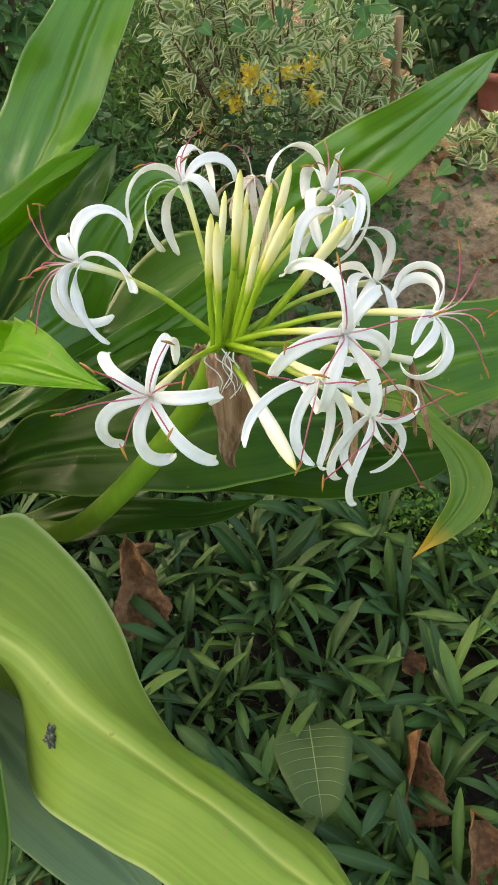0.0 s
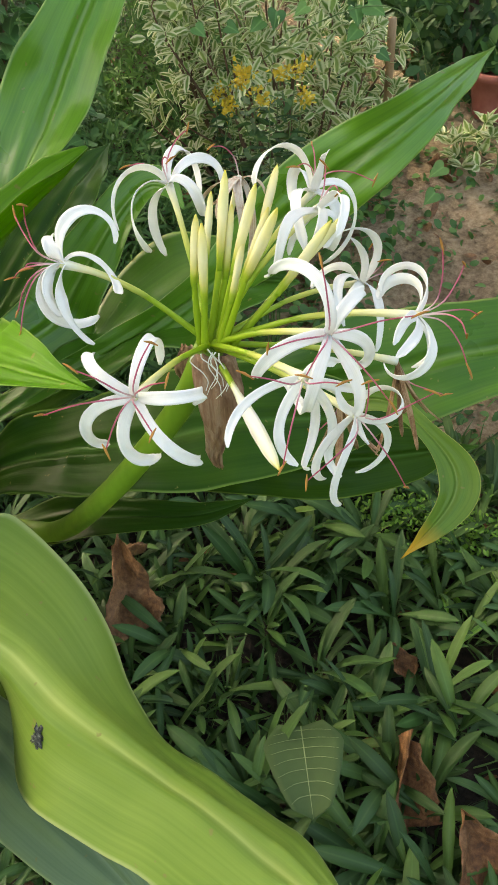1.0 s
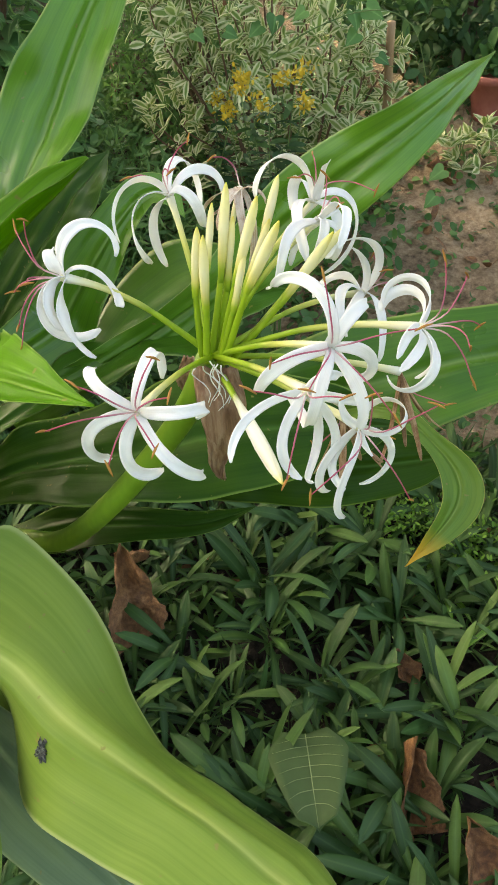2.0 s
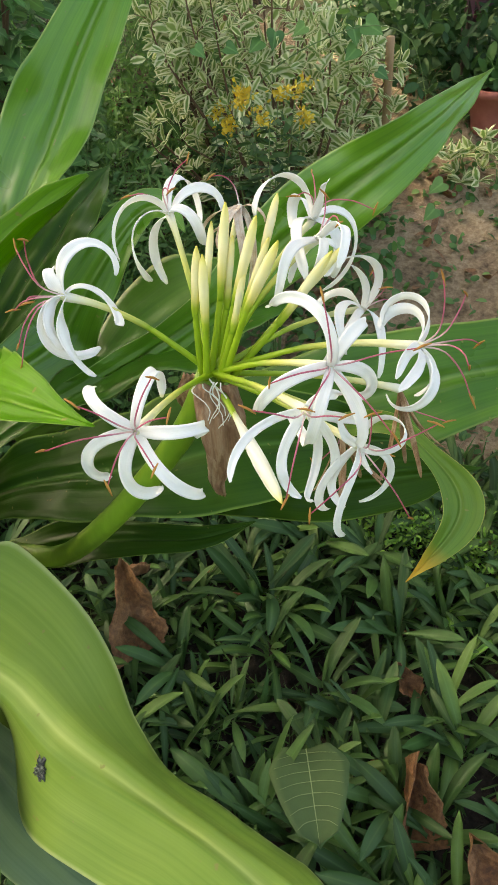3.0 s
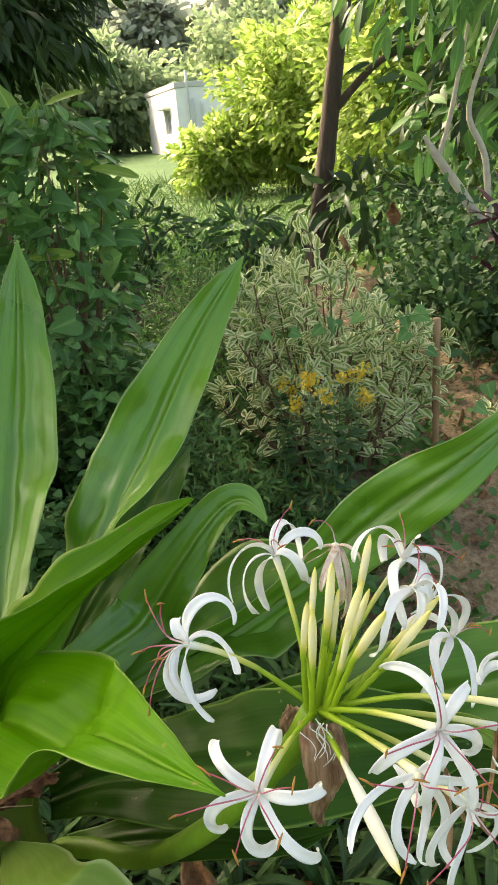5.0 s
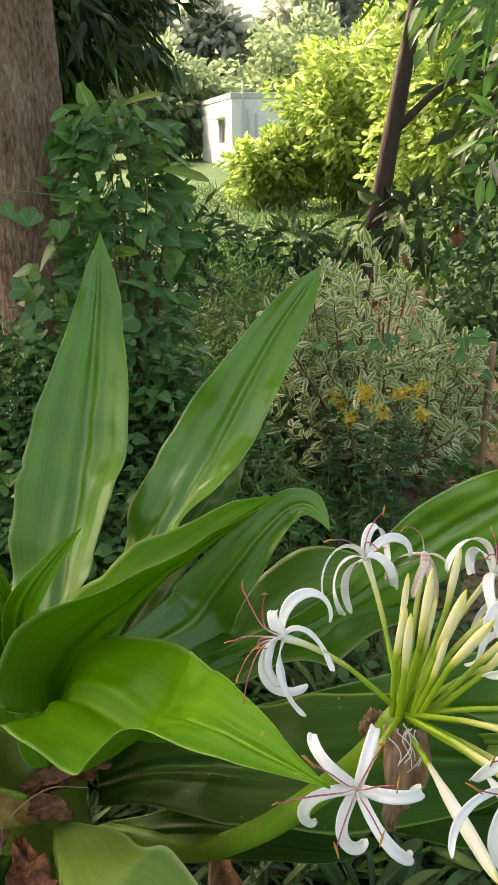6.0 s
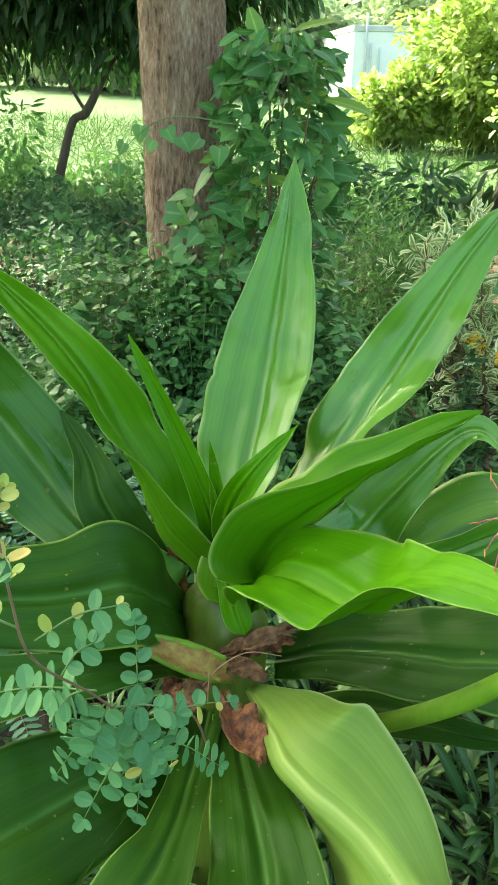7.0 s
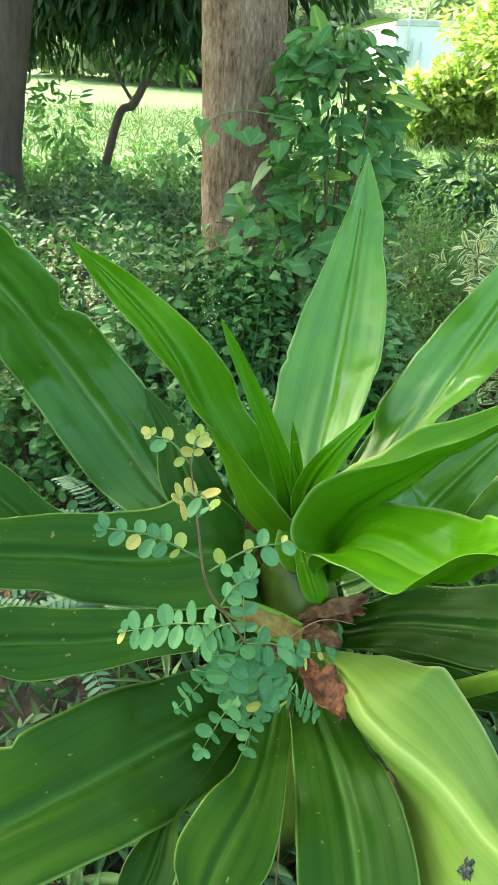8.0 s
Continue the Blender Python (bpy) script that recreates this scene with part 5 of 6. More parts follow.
def veined_leaf():
    """A single broad upright leaf with a pale midrib and side veins."""
    e = thing("broad_leaf_seedling", (0.065, 0.69, 0.0), "single broad matt green leaf with pale veins", "plant")
    n, w, length, width = 14, 9, 0.20, 0.135

    def surf(u, x):
        h = width / 2 * min(1.0, 0.55 + 1.6 * u) * (math.cos(u * 1.45) ** 0.6 if u < 1 else 0.02)
        return Vector((x * h, u * length, 0.012 * math.sin(u * 3) + 0.010 * abs(x)))
    v = [surf(i / (n - 1), j / (w - 1) * 2 - 1) for i in range(n) for j in range(w)]
    f = [(i * w + j, i * w + j + 1, (i + 1) * w + j + 1, (i + 1) * w + j) for i in range(n - 1) for j in range(w - 1)]
    uv = [(0.25, i / n) for i in range(n) for j in range(w)]
    blade = mesh_object("blade", v, f, small_leaf("matt broad leaf", [(0.0, (0.065, 0.130, 0.035)), (1.0, (0.085, 0.155, 0.045))], 0.7, 0.2), e, uv)
    blade.modifiers.new("thick", "SOLIDIFY").thickness = 0.001
    blade.matrix_basis = pose(-0.03, 0.0, 0.15, 22, 3, 186)
    vm = mottled("pale vein", [(0.3, (0.22, 0.30, 0.12)), (0.7, (0.30, 0.38, 0.16))], 40, 0.6, 0.1, 0.001)
    tube("midrib", [tuple(surf(u, 0) + Vector((0, 0, 0.0006))) for u in (0, 0.3, 0.6, 0.97)], [0.0012, 0.001, 0.0008, 0.0003], vm, blade, 16, 5)
    for k in range(7):
        for s in (-1, 1):
            u = 0.06 + 0.12 * k
            tube("vein", [tuple(surf(u, 0) + Vector((0, 0, 0.0006))), tuple(surf(u + 0.035, s * 0.45) + Vector((0, 0, 0.0006))), tuple(surf(min(0.98, u + 0.10), s * 0.88) + Vector((0, 0, 0.0006)))],
                 [0.0006, 0.0005, 0.0002], vm, blade, 8, 4)
    tube("stalk", [(0.0, 0.02, -0.01), (-0.01, 0.02, 0.08), (-0.03, 0.0, 0.15)], [0.002, 0.0018, 0.0015], M_STEM, e, 10, 6)


veined_leaf()


def crust(place, normal, size):
    """A dark crumbly patch stuck to a leaf: one ragged, lumpy scab."""
    rings, n = 10, 44
    v = [(0, 0, 0.0015)]
    for k in range(1, rings + 1):
        for i in range(n):
            a = 2 * math.pi * i / n
            r = size * k / rings * (1 + 0.8 * noise.noise(Vector((math.cos(a) * 2.3, math.sin(a) * 2.3, 3.3))) + 0.7 * noise.noise(Vector((math.cos(a) * 7, math.sin(a) * 7, 8.2))))
            x, y = 0.75 * r * math.cos(a), r * math.sin(a)
            v.append((x, y, (0.0022 * abs(noise.noise(Vector((x * 420, y * 420, 1)))) + 0.0004) * (1 if k < rings else 0)))
    f = [(0, 1 + i, 1 + (i + 1) % n) for i in range(n)]
    f += [(1 + (k - 1) * n + i, 1 + k * n + i, 1 + k * n + (i + 1) % n, 1 + (k - 1) * n + (i + 1) % n) for k in range(1, rings) for i in range(n)]
    ob = mesh_object("dark_crust", v, f, M_BLACK, None, None, "", False)
    ob.matrix_basis = Matrix.Translation(place) @ Vector(normal).to_track_quat("Z", "Y").to_matrix().to_4x4()
    tagged(ob, "small blackish crusted dirt patch on the pale leaf", "dirt patch")


crust((-0.2120, 0.3950, 0.6788), (-0.59, -0.59, 0.55), 0.0115)

# ---- shrubs and herbs behind ----


def variegated_shrub():
    """Loose shrub: leaning stems that branch into leafy tips, each tip a rosette of broad white-edged leaves."""
    rng = np.random.default_rng(61)
    e = thing("variegated_shrub", (0.0, 2.62, 0.30), "bushy shrub with white-edged green leaves", "shrub")
    P, D, Z, S = [], [], [], []
    for k in range(125):
        a, r = rng.uniform(0, 6.28), math.sqrt(rng.uniform(0, 1))
        x, y = r * math.cos(a), r * math.sin(a)
        tall = 0.80 - 0.42 * max(0.0, x - 0.05) ** 0.8 - 0.34 * max(0.0, -x - 0.25)
        h = tall * (0.30 + 0.70 * rng.beta(1.6, 1.1)) * (1 - 0.18 * y * y)
        top = Vector((-0.035 + 0.40 * x, 0.30 * y, h))
        pts = [(top.x * 0.45, top.y * 0.5, -0.02), (top.x * 0.75 + rng.normal(0, 0.03), top.y * 0.6, h * 0.5), tuple(top), tuple(top + Vector((rng.normal(0, 0.035), rng.normal(0, 0.03), 0.05)))]
        if k % 2 == 0:
            tube("stem", pts, [0.006, 0.004, 0.0025, 0.001], M_TWIG, e, 12, 5)
        c = spline(pts, 40)
        t = np.gradient(c, axis=0)
        t /= np.linalg.norm(t, axis=1)[:, None]
        for i in list(range(10 if r < 0.6 else 5, 34, 4)) + [34, 36, 38, 39]:
            b = rng.uniform(0, 6.28)
            q = np.cross(t[i], (math.cos(b), math.sin(b), 0.1))
            q /= np.linalg.norm(q)
            u = i / 39
            for sg in (-1, 1):
                P.append(c[i] + q * sg * 0.004)
                D.append(q * sg * (1.15 - 0.35 * u) + t[i] * (0.20 + 0.6 * u) + rng.normal(0, 0.35, 3))
                Z.append(t[i] * 0.9 - q * sg * 0.4 + np.array((0, -0.35, 0.3)) + rng.normal(0, 0.35, 3))
                S.append(1.0 if i < 38 else 0.75)
    k = len(P)
    S = np.array(S)
    leaf_mass("foliage", P, D, Z, 0.050 * S * rng.uniform(0.55, 1.3, k), 0.024 * S * rng.uniform(0.7, 1.2, k), M_VARI, e, "oval", 0.18, 0.2, "broad white-edged leaves")


variegated_shrub()


def small_variegated(place, seed, n):
    rng = np.random.default_rng(seed)
    e = thing("variegated_seedling", place, "small plant with white-edged leaves", "plant", "variegated seedlings")
    P, D = [], []
    for k in range(n):
        o = Vector((rng.normal(0, 0.05), rng.normal(0, 0.04), rng.uniform(0.02, 0.13)))
        for i in range(8):
            P.append(o)
            q = Vector(rng.standard_normal(3))
            D.append(Vector((q.x, q.y, abs(q.z) * 0.8 + 0.2)))
    leaf_mass("foliage", P, D, unit(rng, len(P), 1.5), 0.062, 0.028, M_VARI, e, "lance", 0.25, 0.2)
    for i in range(3):
        tube("stem", [(0, 0, -0.01), (0.01 * i, 0.005 * i, 0.06), (0.03 * (i - 1), 0.01 * i, 0.12)], [0.003, 0.002, 0.001], M_STEM, e, 7, 5)


small_variegated((0.63, 2.80, float(ground_z(0.63, 2.80))), 5, 8)
small_variegated((0.76, 2.74, float(ground_z(0.76, 2.74))), 6, 5)


def goldenrod(place, tips, seed):
    """Wild herb; tips are the flowering ends, from the foot."""
    rng = np.random.default_rng(seed)
    e = thing("yellow_wildflower", place, "wild herb with clusters of small yellow florets", "flower", "yellow wildflowers")
    for x, y, z in tips:
        tip = Vector((x, y, z))
        tube("stem", [(x * 0.15, y * 0.15, -0.01), (x * 0.5, y * 0.5, z * 0.6), (x, y, z)], [0.0025, 0.002, 0.001], M_STEM, e, 9, 5)
        k = 46
        u = rng.uniform(0, 1, k)[:, None]
        run = np.array((rng.uniform(-0.04, 0.04), 0, 0.02))
        fp = np.array(tip) + u * run + rng.normal(0, 0.009, (k, 3))
        leaf_mass("bloom", fp, unit(rng, k, 0.5), unit(rng, k, 1), 0.011, 0.007, M_GOLD, e, "oval", 0.3, 0.1, "small yellow florets")
        k = 44
        u = rng.uniform(0.25, 0.95, k)[:, None]
        d = np.stack([rng.standard_normal(k), rng.standard_normal(k), np.full(k, 0.2)], 1)
        leaf_mass("foliage", np.array((x * 0.7, y * 0.7, z)) * u, d, unit(rng, k, 2), 0.045, 0.016, M_SHADE, e, "oval", 0.2, 0.2)


goldenrod((-0.03, 1.87, float(ground_z(-0.03, 1.87))), [(-0.03, 0, 0.80), (-0.055, 0.02, 0.775), (0.07, 0, 0.80), (0.01, -0.02, 0.745), (0.085, 0.01, 0.735), (-0.085, 0, 0.72), (0.03, 0.03, 0.785)], 7)
goldenrod((-0.19, 2.35, float(ground_z(-0.19, 2.35))), [(0.0, 0, 0.50), (0.03, 0.02, 0.47)], 8)
goldenrod((-1.66, 2.5, float(ground_z(-1.66, 2.5))), [(0.0, 0, 0.44), (0.05, 0, 0.40), (-0.04, 0, 0.38)], 9)


def heart_mesh():
    n = 7
    v, uv, f = [], [], []
    prof = [(-0.10, 0.34), (0.02, 0.50), (0.20, 0.52), (0.42, 0.42), (0.66, 0.25), (0.86, 0.10), (1.0, 0.0)]
    for y, h in prof:
        for j in (-1, -0.5, 0, 0.5, 1):
            yy = y + (0.10 if (y < 0 and j == 0) else 0) - 0.04 * abs(j)
            v.append((j * h, yy, 0.10 * abs(j) * h - 0.18 * y * y))
            uv.append((0.5 + j / 2, y))
    for i in range(n - 1):
        for j in range(4):
            q = i * 5 + j
            f.append((q, q + 1, q + 6, q + 5))
    me = bpy.data.meshes.new("heart_leaf")
    me.from_pydata(v, [], f)
    lay = me.uv_layers.new(name="UVMap")
    for lp in me.loops:
        lay.data[lp.index].uv = uv[lp.vertex_index]
    me.materials.append(M_VINE)
    me.polygons.foreach_set("use_smooth", [True] * len(f))
    return me


ME_HEART = heart_mesh()


def heart_leaf(parent, place, toward, tip_dir, size):
    y = Vector(tip_dir).normalized()
    z = Vector(toward)
    x = y.cross(z).normalized()
    z = x.cross(y)
    o = bpy.data.objects.new("leaf", ME_HEART)
    scene.collection.objects.link(o)
    o.parent = parent
    o.matrix_basis = Matrix.Translation(place) @ Matrix((x, y, z)).transposed().to_4x4() @ Matrix.Scale(size, 4)


def vine_shrub():
    """A shrub overgrown by a vine with heart-shaped leaves."""
    rng = np.random.default_rng(71)
    base = Vector((-0.92, 2.58, 0.36))
    e = thing("vine_covered_shrub", base, "dense shrub overgrown with heart-shaped vine leaves", "shrub")
    for k in range(14):
        a = rng.uniform(0, 6.28)
        r = rng.uniform(0.05, 0.3)
        tube("stem", [(rng.normal(0, 0.03), rng.normal(0, 0.03), -0.03), (r * 0.5 * math.cos(a), r * 0.5 * math.sin(a), 0.5), (r * math.cos(a), r * math.sin(a), rng.uniform(0.7, 1.05))], [0.009, 0.006, 0.003], M_TWIG, e, 10, 5)

    def width(z):
        return 0.10 + 0.13 * math.sin(min(1, max(0, z / 1.2)) * 2.7)
    for k in range(165):
        z = 1.15 * rng.uniform(0.0, 1.0) ** 0.9
        a = rng.uniform(3.4, 6.1) if rng.random() < 0.8 else rng.uniform(0, 6.28)
        w = width(z) * rng.uniform(0.8, 1.1)
        out = Vector((math.cos(a), math.sin(a), 0.35))
        heart_leaf(e, (w * math.cos(a), w * math.sin(a) * 0.8, z), out + Vector((0, 0, 0.5)) + Vector(rng.standard_normal(3)) * 0.8, Vector((0.5 * math.cos(a) + rng.normal(0, 1.1), 0.5 * math.sin(a) - 0.2, -0.25 + rng.normal(0, 0.5))), rng.choice([0.045, 0.06, 0.08, 0.10]) * rng.uniform(0.85, 1.1))
    for x, y, z, s in ((-0.46, -0.10, 0.90, 0.06), (-0.40, -0.14, 0.86, 0.05), (-0.34, -0.16, 0.90, 0.055), (-0.27, -0.2, 0.88, 0.06), (-0.20, -0.22, 0.88, 0.055), (-0.55, -0.05, 0.84, 0.05), (-0.60, 0.0, 0.76, 0.05), (-0.68, 0.0, 0.68, 0.04), (-0.14, -0.2, 0.85, 0.065)):
        heart_leaf(e, (x, y, z), (0.2, -0.8, 0.6), (rng.normal(0, 0.5), -0.2, -0.7), s)
    tube("tendril", [(-0.05, -0.2, 0.92), (-0.3, -0.2, 0.94), (-0.5, -0.1, 0.85), (-0.78, 0.02, 0.62)], [0.002, 0.002, 0.0015, 0.001], M_STEM, e, 20, 5)
    for k in range(75):
        z = rng.uniform(0.05, 0.72)
        heart_leaf(e, (rng.uniform(-0.32, -0.05) - 0.12 * (0.72 - z), rng.uniform(-0.22, -0.1), z), Vector((rng.normal(0, 0.6), -0.6, 0.7 + rng.normal(0, 0.3))), (rng.normal(0, 1.1), -0.3, -0.35 + rng.normal(0, 0.4)), rng.uniform(0.045, 0.085))
    n = 1100
    zz = rng.uniform(-0.05, 1.2, n)
    aa = rng.uniform(0, 6.28, n)
    ww = np.array([width(z) for z in zz]) * np.sqrt(rng.uniform(0.05, 1, n))
    P = np.stack([ww * np.cos(aa), ww * np.sin(aa) * 0.8, zz], 1)
    D = np.stack([np.cos(aa), np.sin(aa), rng.normal(-0.3, 0.5, n)], 1)
    leaf_mass("foliage", P, D, unit(rng, n, 1.2), 0.06 * rng.uniform(0.6, 1.4, n), 0.032 * rng.uniform(0.6, 1.3, n), M_VINE, e, "oval", 0.2, 0.25)


vine_shrub()


def broad_vines():
    """Vine leaves draped through the variegated shrub."""
    rng = np.random.default_rng(72)
    e = thing("creeping_vine", (0.10, 2.2, 0.25), "creeping vine with rounded green leaves over the shrub", "vine")
    tube("stem", [(-0.35, 0.15, 0.0), (-0.2, 0.12, 0.45), (0.05, 0.1, 0.62), (0.25, 0.12, 0.60), (0.34, 0.15, 0.35)], [0.002, 0.002, 0.0018, 0.0015, 0.001], M_STEM, e, 30, 5)
    for x, z in ((-0.32, 0.60), (-0.23, 0.60), (-0.15, 0.61), (-0.11, 0.63), (-0.03, 0.64), (0.09, 0.63), (0.13, 0.64), (0.11, 0.58), (0.17, 0.52), (0.36, 0.40), (0.32, 0.33), (0.40, 0.20), (0.37, 0.12)):
        heart_leaf(e, (x + rng.normal(0, 0.008), 0.12, z), Vector((rng.normal(0, 0.4), -0.6, 0.8)), (rng.normal(0, 1), -0.3, -0.4), rng.uniform(0.038, 0.058))


broad_vines()

def broad_sapling():
    """A sapling with a few large leaves that stands up through the vine."""
    e = thing("broad_leaved_sapling", (-0.88, 2.62, 0.36), "sapling with large yellowish-green leaves above the vine", "sapling")
    o = Vector(e.location)
    tube("stem", [(0, 0, -0.03), (0.01, 0.0, 0.6), (-0.02, -0.02, 1.15), (-0.03, -0.02, 1.3)], [0.008, 0.007, 0.005, 0.003], M_STEM, e, 14, 6)
    for p, d, n, length in (((-0.95, 2.52, 1.46), (-0.35, 0, 1), (0.3, -0.9, 0.3), 0.17), ((-0.92, 2.5, 1.46), (0.25, 0, 1), (-0.2, -0.9, 0.4), 0.11), ((-0.86, 2.5, 1.55), (1, 0, 0.35), (0, -0.5, 0.9), 0.13),
                            ((-0.74, 2.48, 1.36), (1, -0.1, -0.12), (0, -0.5, 0.9), 0.15), ((-0.97, 2.42, 1.11), (1, -0.1, 0.12), (0, -0.6, 0.8), 0.15), ((-0.90, 2.5, 1.38), (-1, 0, 0.3), (0, -0.5, 0.9), 0.12), ((-0.84, 2.5, 1.33), (0.8, -0.2, 0.5), (0, -0.6, 0.8), 0.12)):
        leaf_mass("leaf", [Vector(p) - o], [d], [n], length, length * 0.36, M_LIMELEAF, e, "oval", 0.2, 0.15)
        tube("stalk", [(-0.02, -0.02, min(1.2, p[2] - 0.36 - 0.1)), tuple((Vector(p) - o) * 0.7 + Vector((0, 0, 0.25))), tuple(Vector(p) - o)], [0.003, 0.002, 0.0015], M_STEM, e, 8, 5)


broad_sapling()

for place, spread, n, seed in (((0.27, 1.24, 0.03), 0.06, 420, 3), ((0.41, 1.17, 0.03), 0.06, 420, 4)):
    r = np.random.default_rng(seed)
    tuft = leaf_mass("moss_fern", np.array(place) + r.normal(0, 1, (n, 3)) * np.array((spread, spread * 0.6, 0.02)) + np.array((0, 0, 0.05)), unit(r, n, 0.3), unit(r, n, 2.0), 0.013, 0.006, M_MOSS, None, "oval", 0.2, 0.1)
    tagged(tuft, "fine bright green moss-like fern over the soil", "fern", kind="stuff")


def grass_tuft(place, n, length, seed):
    r = np.random.default_rng(seed)
    e = thing("grass_tuft", place, "tuft of long bright green grass-like leaves", "grass", "grass tufts")
    for k in range(n):
        a, s = r.uniform(0, 6.28), length * r.uniform(0.6, 1.1)
        dx, dy = math.cos(a), math.sin(a)
        strap("blade", (0.0, -0.3, 1.0), 20, [(0, 0, -0.01, 0.006, 0), (dx * s * 0.25, dy * s * 0.25, s * 0.45, 0.011, 0), (dx * s * 0.6, dy * s * 0.6, s * 0.62, 0.012, 0), (dx * s, dy * s, s * 0.5, 0.003, 0)], M_LEAF, e, 900 + seed * 20 + k, "", 0.2)


for k, (x, y, n, s) in enumerate(((0.20, 1.22, 7, 0.15), (0.33, 1.06, 6, 0.12), (0.45, 0.98, 6, 0.14), (0.48, 0.78, 5, 0.13), (-0.62, 1.35, 6, 0.16))):
    grass_tuft((x, y, float(ground_z(x, y))), n, s, k)

tagged(tube("cane", [(0.345, 2.62, float(ground_z(0.345, 2.62)) - 0.02), (0.34, 2.60, 0.55), (0.335, 2.58, 0.80)], [0.014, 0.0135, 0.013], M_CANE, None, 10, 9), "short tan broken cane stuck in the soil", "cane")


def terracotta_pot(place, r, h):
    e = thing("plant_pot", place, "weathered red terracotta plant pot on bare soil", "pot")
    n = 28
    prof = [(0.72, 0.0), (0.80, 0.3), (0.92, 0.82), (1.04, 0.83), (1.05, 0.99), (0.97, 1.0), (0.9, 0.9), (0.86, 0.86), (0.0, 0.86)]
    v = [(r * a * math.cos(2 * math.pi * i / n), r * a * math.sin(2 * math.pi * i / n), h * b) for a, b in prof for i in range(n)]
    f = [(k * n + i, k * n + (i + 1) % n, (k + 1) * n + (i + 1) % n, (k + 1) * n + i) for k in range(len(prof) - 1) for i in range(n)]
    mesh_object("body", v, f, M_POT, e)
    rng = np.random.default_rng(3)
    k = 90
    leaf_mass("foliage", rng.normal(0, r * 0.35, (k, 3)) + np.array((0, 0, h * 1.15)), unit(rng, k, 0.8), unit(rng, k, 1.5), 0.07, 0.04, M_HERB, e, "oval", 0.2, 0.3)


terracotta_pot((0.82, 3.10, float(ground_z(0.82, 3.10)) - 0.01), 0.12, 0.17)


def cordyline(place):
    rng = np.random.default_rng(12)
    e = thing("dark_red_plant", place, "upright plant with dark purple-red narrow leaves", "plant")
    m = small_leaf("purple leaves", [(0.0, (0.05, 0.018, 0.03)), (1.0, (0.12, 0.04, 0.06))], 0.45, 0.2)
    tube("stem", [(0, 0, -0.02), (0.01, 0, 0.3), (0, 0, 0.55)], [0.012, 0.011, 0.009], M_DARKBARK, e, 10, 7)
    k = 60
    leaf_mass("foliage", np.stack([np.zeros(k), np.zeros(k), rng.uniform(0.3, 0.62, k)], 1), unit(rng, k, 0.9), unit(rng, k, 0.5), 0.2, 0.022, m, e, "lance", 0.3, 0.4)


cordyline((0.72, 3.35, float(ground_z(0.72, 3.35))))


def fern(place, seed, label):
    rng = np.random.default_rng(seed)
    e = thing("fern", place, label, "fern", "ferns by the lily")
    for k in range(6):
        a = rng.uniform(0, 6.28)
        L = rng.uniform(0.16, 0.24)
        pts = [(0, 0, -0.01), (math.cos(a) * L * 0.4, math.sin(a) * L * 0.4, L * 0.5), (math.cos(a) * L, math.sin(a) * L, L * 0.45)]
        fr = tube("frond", pts, [0.0014, 0.0011, 0.0005], M_STEM, e, 12, 5)
        c = spline(pts, 17)
        t = np.gradient(c, axis=0)
        P, D, N = [], [], []
        for i in range(3, 17):
            s = np.cross(t[i], (0, 0, 1))
            s /= np.linalg.norm(s)
            for sg in (-1, 1):
                P.append(c[i])
                D.append(s * sg + t[i] / np.linalg.norm(t[i]) * 0.3)
                N.append((0, 0, 1))
        leaf_mass("frond_blade", P, D, N, 0.028, 0.011, M_FERN, fr, "oval", 0.15, 0.1)


for k, (x, y) in enumerate(((-0.98, 1.02), (-0.90, 1.18), (-1.08, 1.15), (-1.0, 0.85), (-0.87, 1.04), (-1.02, 1.30), (-0.93, 0.93))):
    fern((x, y, 0.30 if k == 3 else 0.36), 80 + k, "blue-green fern with small paired leaflets")

def leafy_herb(place, tall, seed, material, size=0.045, white=False):
    """Upright herb: a few stems with leaves on short stalks all the way up."""
    rng = np.random.default_rng(seed)
    e = thing("leafy_herb", place, "upright green herb with rounded leaves" if not white else "slender herb with tiny white flowers", "herb", "herbs before the tree")
    P, D = [], []
    for k in range(5):
        a = rng.uniform(0, 6.28)
        s = rng.uniform(0.03, 0.13)
        h = tall * rng.uniform(0.7, 1.0)
        pts = [(0, 0, -0.02), (s * 0.4 * math.cos(a), s * 0.4 * math.sin(a), h * 0.5), (s * math.cos(a), s * math.sin(a), h)]
        tube("stem", pts, [0.003, 0.0022, 0.001], M_STEM, e, 10, 5)
        c = spline(pts, 20)
        for i in range(3, 20):
            for r in range(2 if not white else 1):
                b = rng.uniform(0, 6.28)
                o = rng.uniform(0.01, 0.035)
                P.append(c[i] + np.array((math.cos(b) * o, math.sin(b) * o, 0.006)))
                D.append((math.cos(b), math.sin(b), rng.uniform(-0.3, 0.3)))
    k = len(P)
    leaf_mass("foliage", P, D, unit(rng, k, 2.2), size * rng.uniform(0.6, 1.25, k), size * 0.8 * rng.uniform(0.6, 1.2, k), material, e, "heart" if not white else "lance", 0.2, 0.25)
    if white:
        q = np.array(P)[np.array(P)[:, 2] > tall * 0.6]
        q = np.repeat(q, 3, 0) + rng.normal(0, 0.012, (3 * len(q), 3))
        leaf_mass("bloom", q, unit(rng, len(q)), unit(rng, len(q)), 0.006, 0.005, M_WHITEBIT, e, "oval", 0.2, 0.1, "tiny white florets")


